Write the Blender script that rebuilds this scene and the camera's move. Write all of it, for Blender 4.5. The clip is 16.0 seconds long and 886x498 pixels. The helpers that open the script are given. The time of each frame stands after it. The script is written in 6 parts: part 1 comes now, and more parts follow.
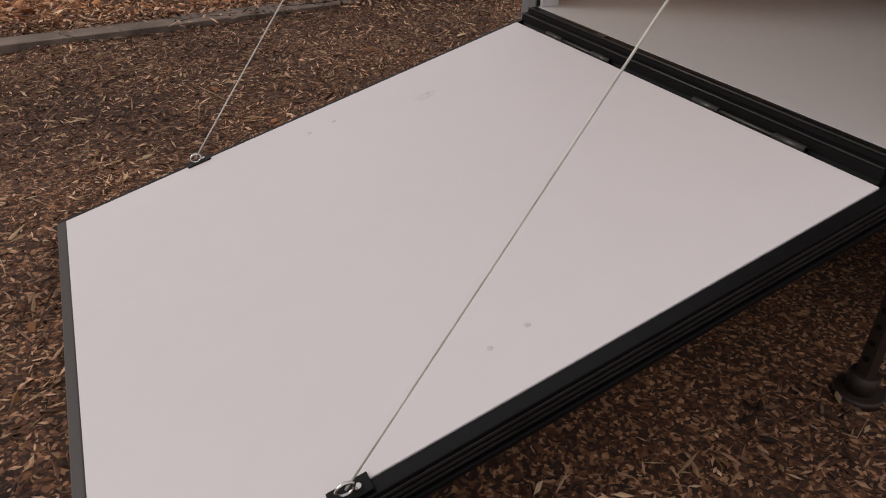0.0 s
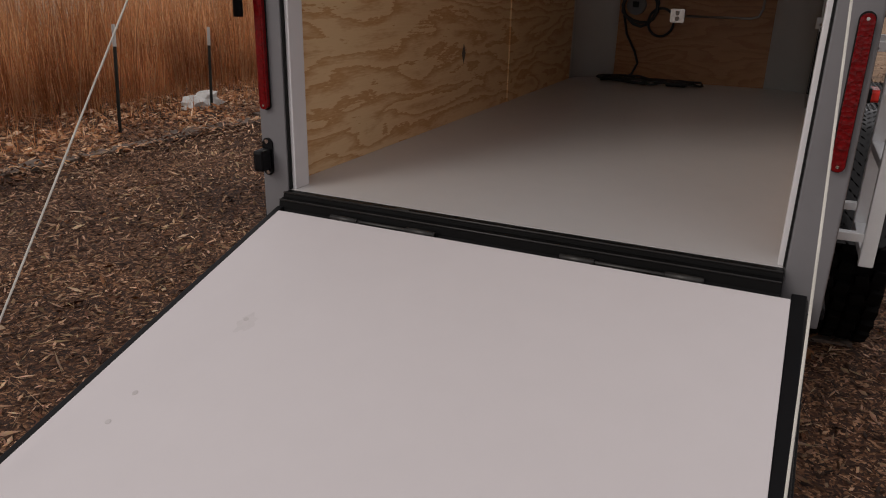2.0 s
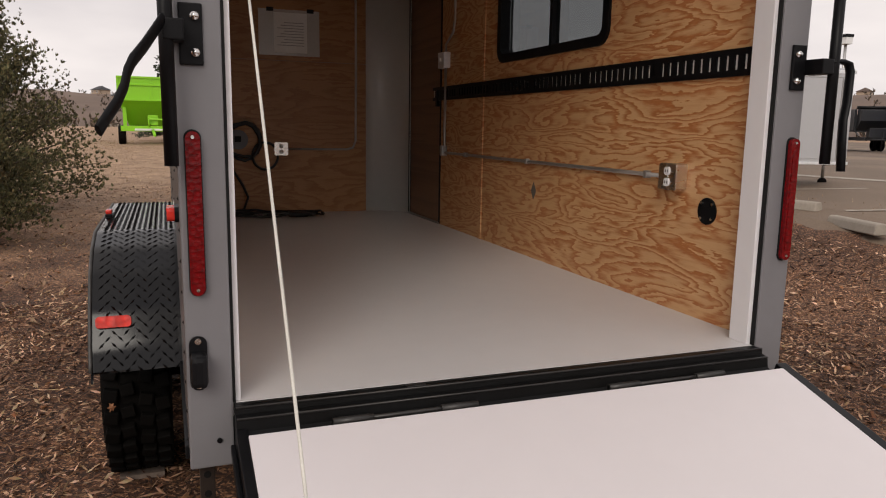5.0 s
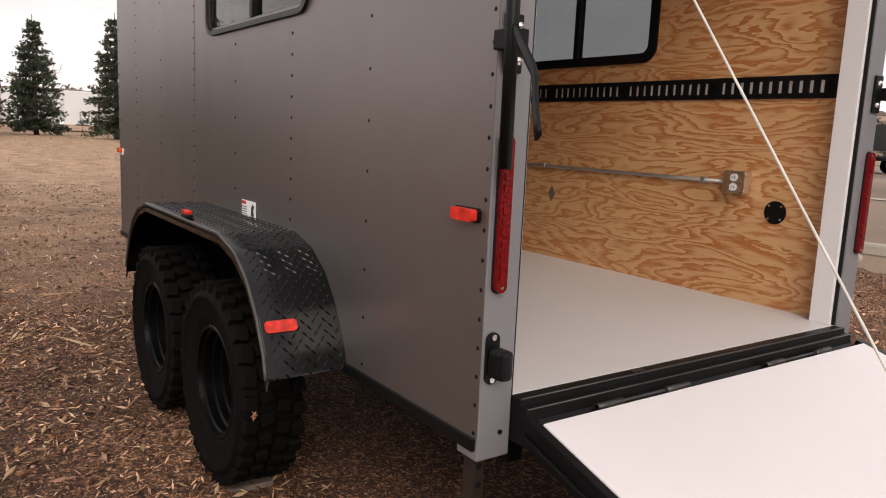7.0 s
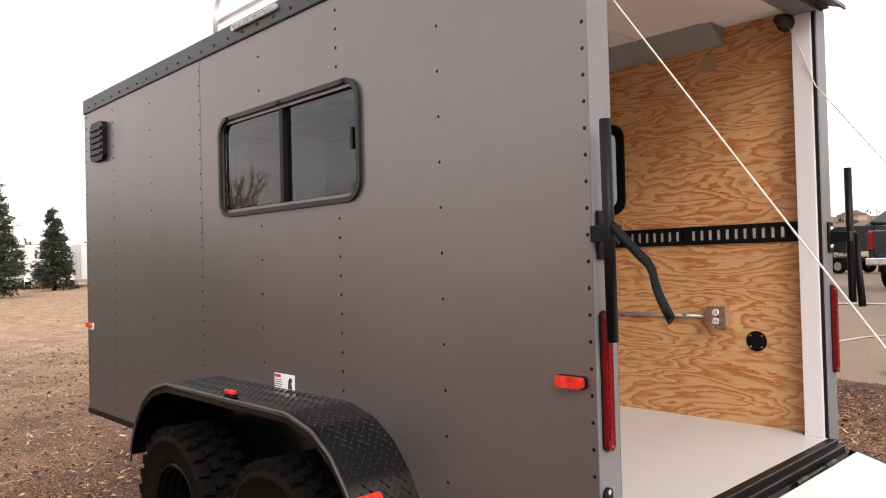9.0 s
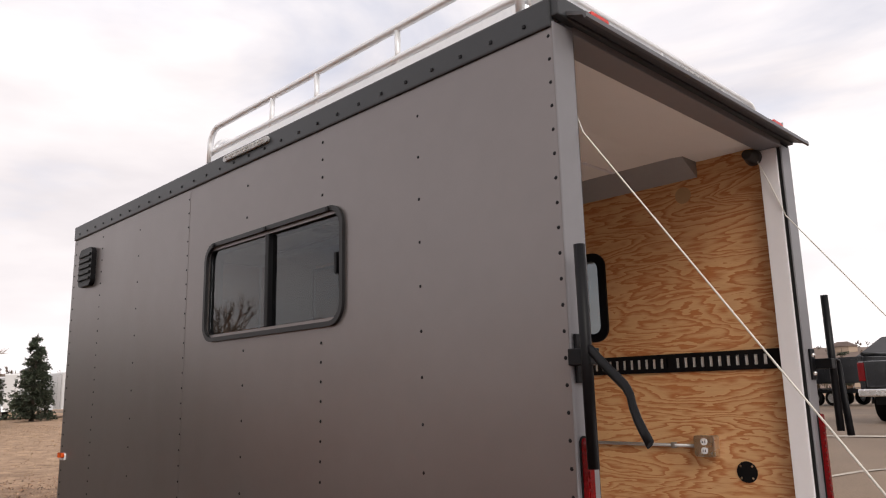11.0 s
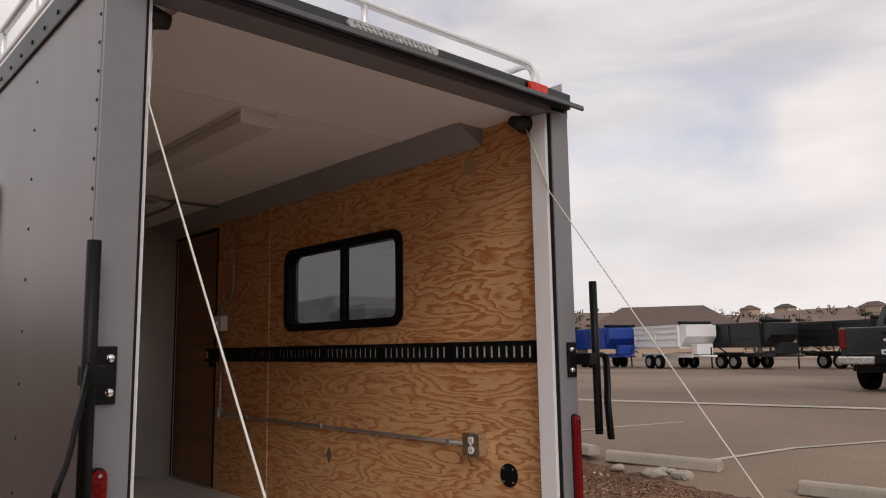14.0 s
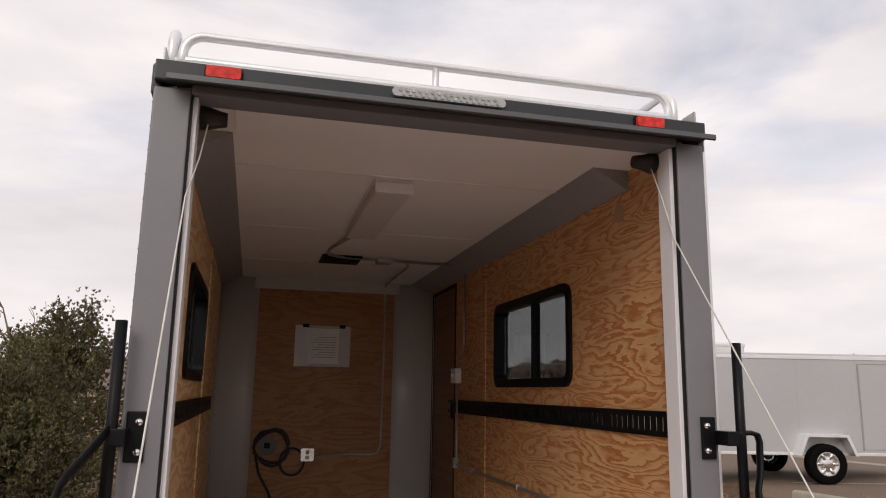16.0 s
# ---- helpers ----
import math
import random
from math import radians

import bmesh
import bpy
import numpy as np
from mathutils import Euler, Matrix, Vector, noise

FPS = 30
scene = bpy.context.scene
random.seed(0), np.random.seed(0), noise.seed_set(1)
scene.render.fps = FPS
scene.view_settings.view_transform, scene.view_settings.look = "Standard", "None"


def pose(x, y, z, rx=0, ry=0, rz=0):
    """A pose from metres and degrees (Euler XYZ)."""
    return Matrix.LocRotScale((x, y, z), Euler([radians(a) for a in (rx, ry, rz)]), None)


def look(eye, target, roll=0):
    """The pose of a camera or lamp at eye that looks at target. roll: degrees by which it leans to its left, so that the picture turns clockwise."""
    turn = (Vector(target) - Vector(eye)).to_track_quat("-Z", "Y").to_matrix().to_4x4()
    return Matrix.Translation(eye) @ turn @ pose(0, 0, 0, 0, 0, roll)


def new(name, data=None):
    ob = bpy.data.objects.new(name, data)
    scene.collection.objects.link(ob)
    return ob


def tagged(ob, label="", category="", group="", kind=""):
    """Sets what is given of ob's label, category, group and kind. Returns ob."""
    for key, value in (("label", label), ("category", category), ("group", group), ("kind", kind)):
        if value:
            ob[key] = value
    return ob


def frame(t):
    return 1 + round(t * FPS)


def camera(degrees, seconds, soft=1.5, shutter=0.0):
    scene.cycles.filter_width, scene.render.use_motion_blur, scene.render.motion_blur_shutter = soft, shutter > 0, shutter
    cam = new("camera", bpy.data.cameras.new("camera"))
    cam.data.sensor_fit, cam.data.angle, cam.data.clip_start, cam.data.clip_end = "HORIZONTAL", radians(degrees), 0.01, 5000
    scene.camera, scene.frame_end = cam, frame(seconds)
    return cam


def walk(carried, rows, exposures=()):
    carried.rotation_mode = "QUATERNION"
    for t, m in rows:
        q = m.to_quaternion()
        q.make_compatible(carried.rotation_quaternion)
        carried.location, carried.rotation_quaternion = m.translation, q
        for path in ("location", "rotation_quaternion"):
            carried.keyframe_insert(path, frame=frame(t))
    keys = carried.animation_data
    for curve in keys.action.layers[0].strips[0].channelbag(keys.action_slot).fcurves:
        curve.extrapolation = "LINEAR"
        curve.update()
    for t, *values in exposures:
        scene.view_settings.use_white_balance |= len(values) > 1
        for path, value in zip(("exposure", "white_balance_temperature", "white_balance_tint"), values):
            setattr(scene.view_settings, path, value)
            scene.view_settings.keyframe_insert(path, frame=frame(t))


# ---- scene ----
cam = camera(62.0, 16.0, soft=1.1)
PATH = [
    (0, (-1.92, -2.053, 1.566), (-1.166, -0.507, 0.546), 1.3),
    (0.5, (-2.117, -1.828, 1.555), (-1.111, -0.384, 0.604), 1.0),
    (1, (-2.26, -1.589, 1.546), (-1.012, -0.294, 0.67), 0.8),
    (1.5, (-2.39, -1.234, 1.587), (-0.889, -0.175, 0.796), 0.8),
    (2, (-2.42, -0.865, 1.622), (-0.711, -0.084, 0.937), 1.3),
    (2.5, (-2.423, -0.541, 1.596), (-0.557, -0.066, 1.056), 1.9),
    (3, (-2.443, -0.139, 1.613), (-0.497, -0.035, 1.164), 2.8),
    (3.2, (-2.473, -0.01, 1.613), (-0.517, -0.038, 1.194), 2.5),
    (5.3, (-2.019, 1.285, 1.566), (-0.195, 0.526, 1.256), 0.8),
    (5.5, (-1.971, 1.415, 1.532), (-0.164, 0.612, 1.233), 0.7),
    (6, (-1.825, 1.752, 1.561), (-0.076, 0.833, 1.251), 1.0),
    (6.5, (-1.709, 2.033, 1.546), (-0.018, 1.008, 1.253), 2.2),
    (7, (-1.607, 2.352, 1.56), (0.006, 1.21, 1.252), 2.6),
    (7.5, (-1.46, 2.664, 1.582), (0.065, 1.409, 1.263), 2.3),
    (8, (-1.388, 2.802, 1.603), (0.094, 1.486, 1.338), 1.0),
    (8.5, (-1.396, 2.977, 1.628), (0.066, 1.618, 1.507), 0.3),
    (9, (-1.378, 3.041, 1.739), (0.067, 1.658, 1.773), -1.5),
    (9.5, (-1.386, 3.08, 1.762), (0.031, 1.685, 1.973), -1.9),
    (9.7, (-1.395, 3.085, 1.761), (0.014, 1.69, 2.025), -1.8),
    (11.8, (-1.467, 2.848, 1.694), (-0.061, 1.483, 2.095), -1.8),
    (12, (-1.543, 2.713, 1.709), (-0.117, 1.367, 2.105), -1.8),
    (12.5, (-1.723, 2.427, 1.755), (-0.317, 1.053, 2.125), -2.3),
    (13, (-1.854, 2.168, 1.809), (-0.498, 0.744, 2.173), -2.2),
    (13.5, (-2.041, 1.919, 1.83), (-0.669, 0.504, 2.17), -1.5),
    (14, (-2.143, 1.711, 1.868), (-0.68, 0.373, 2.137), -0.9),
    (14.5, (-2.273, 1.408, 1.869), (-0.649, 0.259, 2.077), -0.2),
    (15, (-2.377, 1.191, 1.93), (-0.617, 0.261, 2.125), 0.1),
    (15.1, (-2.413, 1.142, 1.937), (-0.627, 0.265, 2.137), -0.7),
    (15.5, (-2.487, 0.87, 1.991), (-0.622, 0.203, 2.268), 0.5),
    (16, (-2.569, 0.679, 1.966), (-0.665, 0.198, 2.347), 1.0),
]
EXPOSURES = [(0, -0.27, 6600, 11), (1, -0.5, 6600, 11), (2, -0.48, 6600, 11), (3, -0.13, 6750, 11), (5.5, 0.2, 6750, 11), (6.5, 0.4, 6750, 11), (7.5, 0.88, 6750, 11), (8, 1.14, 6750, 11), (8.5, 1.22, 6750, 11), (9, 1.06, 6700, 11), (9.7, 0.55, 6600, 11), (12, 0.4, 6600, 11), (13.5, 0.1, 6600, 11), (14.5, 0.05, 6650, 11), (16, 0.23, 6600, 11)]
walk(cam, [(t, look(eye, target, roll)) for t, eye, target, roll in PATH], EXPOSURES)

# ---- world and light ----
SUN_ELEV, SUN_AZ = 33.0, 299.0
world = bpy.data.worlds.new("overcast_sky")
scene.world = world
world.use_nodes = True
wn, wl = world.node_tree.nodes, world.node_tree.links
wn.clear()
w_out = wn.new("ShaderNodeOutputWorld")
w_bg = wn.new("ShaderNodeBackground")
w_sky = wn.new("ShaderNodeTexSky")
w_sky.sky_type = "NISHITA"
w_sky.sun_disc = False
w_sky.sun_elevation, w_sky.sun_rotation = radians(SUN_ELEV), radians(SUN_AZ)
w_dim = wn.new("ShaderNodeMix")
w_dim.data_type, w_dim.blend_type = "RGBA", "MULTIPLY"
w_dim.inputs[0].default_value = 1.0
w_dim.inputs[7].default_value = (1.15, 1.15, 1.2, 1)
wl.new(w_sky.outputs[0], w_dim.inputs[6])
w_tc = wn.new("ShaderNodeTexCoord")
w_map = wn.new("ShaderNodeMapping")
w_map.inputs["Scale"].default_value = (1.2, 1.2, 4.0)
wl.new(w_tc.outputs["Generated"], w_map.inputs[0])
w_n1 = wn.new("ShaderNodeTexNoise")
w_n1.inputs["Scale"].default_value, w_n1.inputs["Detail"].default_value = 1.6, 6
w_n1.inputs["Roughness"].default_value, w_n1.inputs["Distortion"].default_value = 0.52, 0.5
wl.new(w_map.outputs[0], w_n1.inputs["Vector"])
w_cover = wn.new("ShaderNodeValToRGB")
w_cover.color_ramp.elements[0].position, w_cover.color_ramp.elements[0].color = 0.29, (0.55, 0.55, 0.55, 1)
w_cover.color_ramp.elements[1].position, w_cover.color_ramp.elements[1].color = 0.5, (1, 1, 1, 1)
wl.new(w_n1.outputs[0], w_cover.inputs[0])
w_n2 = wn.new("ShaderNodeTexNoise")
w_n2.inputs["Scale"].default_value, w_n2.inputs["Detail"].default_value = 2.3, 5
wl.new(w_map.outputs[0], w_n2.inputs["Vector"])
w_tone = wn.new("ShaderNodeValToRGB")
w_tone.color_ramp.elements[0].position, w_tone.color_ramp.elements[0].color = 0.3, (6.3, 6.0, 6.2, 1)
w_tone.color_ramp.elements[1].position, w_tone.color_ramp.elements[1].color = 0.68, (8.7, 8.25, 8.2, 1)
wl.new(w_n2.outputs[0], w_tone.inputs[0])
w_mix = wn.new("ShaderNodeMix")
w_mix.data_type = "RGBA"
wl.new(w_cover.outputs[0], w_mix.inputs[0])
wl.new(w_dim.outputs[2], w_mix.inputs[6])
wl.new(w_tone.outputs[0], w_mix.inputs[7])
wl.new(w_mix.outputs[2], w_bg.inputs[0])
w_bg.inputs[1].default_value = 0.1
wl.new(w_bg.outputs[0], w_out.inputs[0])

sun = new("sun", bpy.data.lights.new("sun", "SUN"))
sun.data.energy, sun.data.angle, sun.data.color = 1.1, radians(28), (1.0, 0.95, 0.88)
sun.matrix_world = look((-16, 9, 12), (0, 0, 0))

# ---- materials ----
def node_mat(name):
    m = bpy.data.materials.new(name)
    m.use_nodes = True
    return m, m.node_tree.nodes, m.node_tree.links, m.node_tree.nodes["Principled BSDF"]


def plain(name, color, rough=0.5, metal=0.0, vary=0.12, scale=8.0, bump=0.0, bump_scale=120.0, coat=0.0, tint=None, rvary=0.12, spec=0.5):
    """A painted, plastic or metal surface with blotches at two scales, uneven gloss and fine relief."""
    m, n, l, b = node_mat(name)
    tc = n.new("ShaderNodeTexCoord")
    big = n.new("ShaderNodeTexNoise")
    big.inputs["Scale"].default_value, big.inputs["Detail"].default_value = scale * 0.25, 4
    fine = n.new("ShaderNodeTexNoise")
    fine.inputs["Scale"].default_value, fine.inputs["Detail"].default_value = scale * 5, 3
    l.new(tc.outputs["Object"], big.inputs["Vector"])
    l.new(tc.outputs["Object"], fine.inputs["Vector"])
    both = n.new("ShaderNodeMath")
    both.operation = "MULTIPLY_ADD"
    l.new(fine.outputs[0], both.inputs[0])
    both.inputs[1].default_value = 0.4
    l.new(big.outputs[0], both.inputs[2])
    ramp = n.new("ShaderNodeValToRGB")
    t = tint or color
    ramp.color_ramp.elements[0].position, ramp.color_ramp.elements[1].position = 0.45, 0.95
    ramp.color_ramp.elements[0].color = (*[c * (1 - vary) for c in t], 1)
    ramp.color_ramp.elements[1].color = (*[min(1, c * (1 + vary * 0.5)) for c in color], 1)
    l.new(both.outputs[0], ramp.inputs[0])
    l.new(ramp.outputs[0], b.inputs["Base Color"])
    mr = n.new("ShaderNodeMapRange")
    mr.inputs["To Min"].default_value, mr.inputs["To Max"].default_value = max(0.02, rough - rvary), min(1, rough + rvary)
    l.new(big.outputs[0], mr.inputs["Value"])
    l.new(mr.outputs[0], b.inputs["Roughness"])
    b.inputs["Metallic"].default_value = metal
    b.inputs["Coat Weight"].default_value = coat
    b.inputs["Coat Roughness"].default_value = 0.12
    b.inputs["Specular IOR Level"].default_value = spec
    if bump:
        bn = n.new("ShaderNodeTexNoise")
        bn.inputs["Scale"].default_value, bn.inputs["Detail"].default_value = bump_scale, 4
        l.new(tc.outputs["Object"], bn.inputs["Vector"])
        bp = n.new("ShaderNodeBump")
        bp.inputs["Strength"].default_value, bp.inputs["Distance"].default_value = bump, 0.004
        l.new(bn.outputs[0], bp.inputs["Height"])
        l.new(bp.outputs[0], b.inputs["Normal"])
    return m


def plywood(name, axis="x", dark=(0.44, 0.19, 0.068), light=(0.63, 0.385, 0.195), shift=0.0, turns=17.0):
    """Rotary-cut softwood veneer: cathedral bands drawn out along the grain, with fine streaks and small knots."""
    m, n, l, b = node_mat(name)
    tc = n.new("ShaderNodeTexCoord")
    mp = n.new("ShaderNodeMapping")
    mp.inputs["Location"].default_value = (shift, shift * 1.7, shift * 0.6)
    mp.inputs["Scale"].default_value = (1.0, 0.2, 1.0) if axis == "x" else (0.2, 1.0, 1.0)
    l.new(tc.outputs["Object"], mp.inputs[0])
    st = n.new("ShaderNodeMapping")
    st.inputs["Scale"].default_value = (0.9, 1, 4.2) if axis == "x" else (1, 0.9, 4.2)
    l.new(mp.outputs[0], st.inputs[0])
    f = n.new("ShaderNodeTexNoise")
    f.inputs["Scale"].default_value, f.inputs["Detail"].default_value, f.inputs["Roughness"].default_value = 1.15, 3.6, 0.5
    f.inputs["Distortion"].default_value = 0.35
    l.new(st.outputs[0], f.inputs["Vector"])
    sz = n.new("ShaderNodeSeparateXYZ")
    l.new(mp.outputs[0], sz.inputs[0])
    lin = n.new("ShaderNodeMath")
    lin.operation = "MULTIPLY"
    lin.inputs[1].default_value = 7.0
    l.new(sz.outputs[2], lin.inputs[0])
    k = n.new("ShaderNodeMath")
    k.operation = "MULTIPLY_ADD"
    k.inputs[1].default_value = turns
    l.new(f.outputs[0], k.inputs[0])
    l.new(lin.outputs[0], k.inputs[2])
    fibre_map = n.new("ShaderNodeMapping")
    fibre_map.inputs["Scale"].default_value = (9.0, 1, 60) if axis == "x" else (1, 9.0, 60)
    l.new(mp.outputs[0], fibre_map.inputs[0])
    fibre = n.new("ShaderNodeTexNoise")
    fibre.inputs["Scale"].default_value, fibre.inputs["Detail"].default_value = 2.2, 3
    l.new(fibre_map.outputs[0], fibre.inputs["Vector"])
    ragged = n.new("ShaderNodeMath")
    ragged.operation = "MULTIPLY_ADD"
    ragged.inputs[1].default_value = 0.75
    l.new(fibre.outputs[0], ragged.inputs[0])
    l.new(k.outputs[0], ragged.inputs[2])
    fr = n.new("ShaderNodeMath")
    fr.operation = "FRACT"
    l.new(ragged.outputs[0], fr.inputs[0])
    band = n.new("ShaderNodeValToRGB")
    e = band.color_ramp.elements
    e[0].position, e[0].color = 0.0, (0, 0, 0, 1)
    e[1].position, e[1].color = 1.0, (0.05, 0.05, 0.05, 1)
    for p, v in ((0.38, 0.12), (0.62, 0.55), (0.86, 1.0), (0.95, 0.85)):
        x = e.new(p)
        x.color = (v, v, v, 1)
    l.new(fr.outputs[0], band.inputs[0])
    ss = n.new("ShaderNodeMapping")
    ss.inputs["Scale"].default_value = (2.0, 1, 90) if axis == "x" else (1, 2.0, 90)
    l.new(mp.outputs[0], ss.inputs[0])
    streak = n.new("ShaderNodeTexNoise")
    streak.inputs["Scale"].default_value, streak.inputs["Detail"].default_value = 2.0, 4
    l.new(ss.outputs[0], streak.inputs["Vector"])
    add = n.new("ShaderNodeMath")
    add.operation = "MULTIPLY_ADD"
    l.new(streak.outputs[0], add.inputs[0])
    add.inputs[1].default_value = 0.55
    l.new(band.outputs[0], add.inputs[2])
    blot = n.new("ShaderNodeTexNoise")
    blot.inputs["Scale"].default_value = 1.1
    l.new(mp.outputs[0], blot.inputs["Vector"])
    add2 = n.new("ShaderNodeMath")
    add2.operation = "MULTIPLY_ADD"
    l.new(blot.outputs[0], add2.inputs[0])
    add2.inputs[1].default_value = 0.5
    l.new(add.outputs[0], add2.inputs[2])
    col = n.new("ShaderNodeValToRGB")
    c = col.color_ramp.elements
    c[0].position, c[0].color = 0.36, (*light, 1)
    c[1].position, c[1].color = 1.45, (*dark, 1)
    c[1].position = 1.0
    mid = c.new(0.66)
    mid.color = (*[(a * 1.1 + d) / 2.1 for a, d in zip(light, dark)], 1)
    sc = n.new("ShaderNodeMath")
    sc.operation = "MULTIPLY"
    sc.inputs[1].default_value = 0.68
    l.new(add2.outputs[0], sc.inputs[0])
    l.new(sc.outputs[0], col.inputs[0])
    l.new(col.outputs[0], b.inputs["Base Color"])
    b.inputs["Roughness"].default_value = 0.48
    bp = n.new("ShaderNodeBump")
    bp.inputs["Strength"].default_value, bp.inputs["Distance"].default_value = 0.15, 0.002
    l.new(add.outputs[0], bp.inputs["Height"])
    l.new(bp.outputs[0], b.inputs["Normal"])
    return m


def glass(name, tint, rough=0.02):
    m, n, l, b = node_mat(name)
    b.inputs["Base Color"].default_value = (*tint, 1)
    b.inputs["Roughness"].default_value = rough
    b.inputs["Transmission Weight"].default_value = 1.0
    b.inputs["IOR"].default_value = 1.5
    return m


def ground_mat():
    """Wood-chip mulch by the trailer that thins into tan dry grass and bare soil further off."""
    m, n, l, b = node_mat("mulch_ground")
    tc = n.new("ShaderNodeTexCoord")
    v = n.new("ShaderNodeTexVoronoi")
    v.inputs["Scale"].default_value = 85
    v.inputs["Randomness"].default_value = 1.0
    wob = n.new("ShaderNodeTexNoise")
    wob.inputs["Scale"].default_value = 18
    l.new(tc.outputs["Object"], wob.inputs["Vector"])
    vm = n.new("ShaderNodeVectorMath")
    vm.operation = "MULTIPLY_ADD"
    l.new(wob.outputs["Color"], vm.inputs[0])
    vm.inputs[1].default_value = (0.06, 0.06, 0.06)
    l.new(tc.outputs["Object"], vm.inputs[2])
    l.new(vm.outputs[0], v.inputs["Vector"])
    sep = n.new("ShaderNodeSeparateColor")
    l.new(v.outputs["Color"], sep.inputs[0])
    chips = n.new("ShaderNodeValToRGB")
    e = chips.color_ramp.elements
    e[0].position, e[0].color = 0.0, (0.02, 0.011, 0.007, 1)
    e[1].position, e[1].color = 1.0, (0.4, 0.235, 0.14, 1)
    for p, c in ((0.45, (0.052, 0.022, 0.011)), (0.75, (0.14, 0.066, 0.032)), (0.9, (0.25, 0.14, 0.075))):
        x = e.new(p)
        x.color = (*c, 1)
    l.new(sep.outputs[0], chips.inputs[0])
    patch = n.new("ShaderNodeTexNoise")
    patch.inputs["Scale"].default_value, patch.inputs["Detail"].default_value = 0.55, 5
    l.new(tc.outputs["Object"], patch.inputs["Vector"])
    pr = n.new("ShaderNodeValToRGB")
    pr.color_ramp.elements[0].position, pr.color_ramp.elements[0].color = 0.35, (0.6, 0.5, 0.44, 1)
    pr.color_ramp.elements[1].position, pr.color_ramp.elements[1].color = 0.65, (1.75, 1.65, 1.55, 1)
    l.new(patch.outputs[0], pr.inputs[0])
    mul = n.new("ShaderNodeMix")
    mul.data_type, mul.blend_type = "RGBA", "MULTIPLY"
    mul.inputs[0].default_value = 1.0
    l.new(chips.outputs[0], mul.inputs[6])
    l.new(pr.outputs[0], mul.inputs[7])
    # dry grass further along the field
    gm = n.new("ShaderNodeMapping")
    gm.inputs["Scale"].default_value = (1, 1, 1)
    l.new(tc.outputs["Object"], gm.inputs[0])
    gn = n.new("ShaderNodeTexNoise")
    gn.inputs["Scale"].default_value, gn.inputs["Detail"].default_value, gn.inputs["Roughness"].default_value = 2.2, 8, 0.75
    l.new(gm.outputs[0], gn.inputs["Vector"])
    gr = n.new("ShaderNodeValToRGB")
    gr.color_ramp.elements[0].position, gr.color_ramp.elements[0].color = 0.3, (0.19, 0.115, 0.07, 1)
    gr.color_ramp.elements[1].position, gr.color_ramp.elements[1].color = 0.68, (0.55, 0.37, 0.235, 1)
    l.new(gn.outputs[0], gr.inputs[0])
    sx = n.new("ShaderNodeSeparateXYZ")
    l.new(tc.outputs["Object"], sx.inputs[0])
    far = n.new("ShaderNodeMath")
    far.operation = "MULTIPLY_ADD"
    l.new(patch.outputs[0], far.inputs[0])
    far.inputs[1].default_value = 9.0
    l.new(sx.outputs[0], far.inputs[2])
    mrr = n.new("ShaderNodeMapRange")
    mrr.inputs["From Min"].default_value, mrr.inputs["From Max"].default_value = 10.0, 23.0
    l.new(far.outputs[0], mrr.inputs["Value"])
    mx = n.new("ShaderNodeMix")
    mx.data_type = "RGBA"
    l.new(mrr.outputs[0], mx.inputs[0])
    l.new(mul.outputs[2], mx.inputs[6])
    l.new(gr.outputs[0], mx.inputs[7])
    l.new(mx.outputs[2], b.inputs["Base Color"])
    b.inputs["Roughness"].default_value = 0.9
    bp = n.new("ShaderNodeBump")
    bp.inputs["Strength"].default_value, bp.inputs["Distance"].default_value = 0.7, 0.02
    l.new(sep.outputs[1], bp.inputs["Height"])
    l.new(bp.outputs[0], b.inputs["Normal"])
    return m


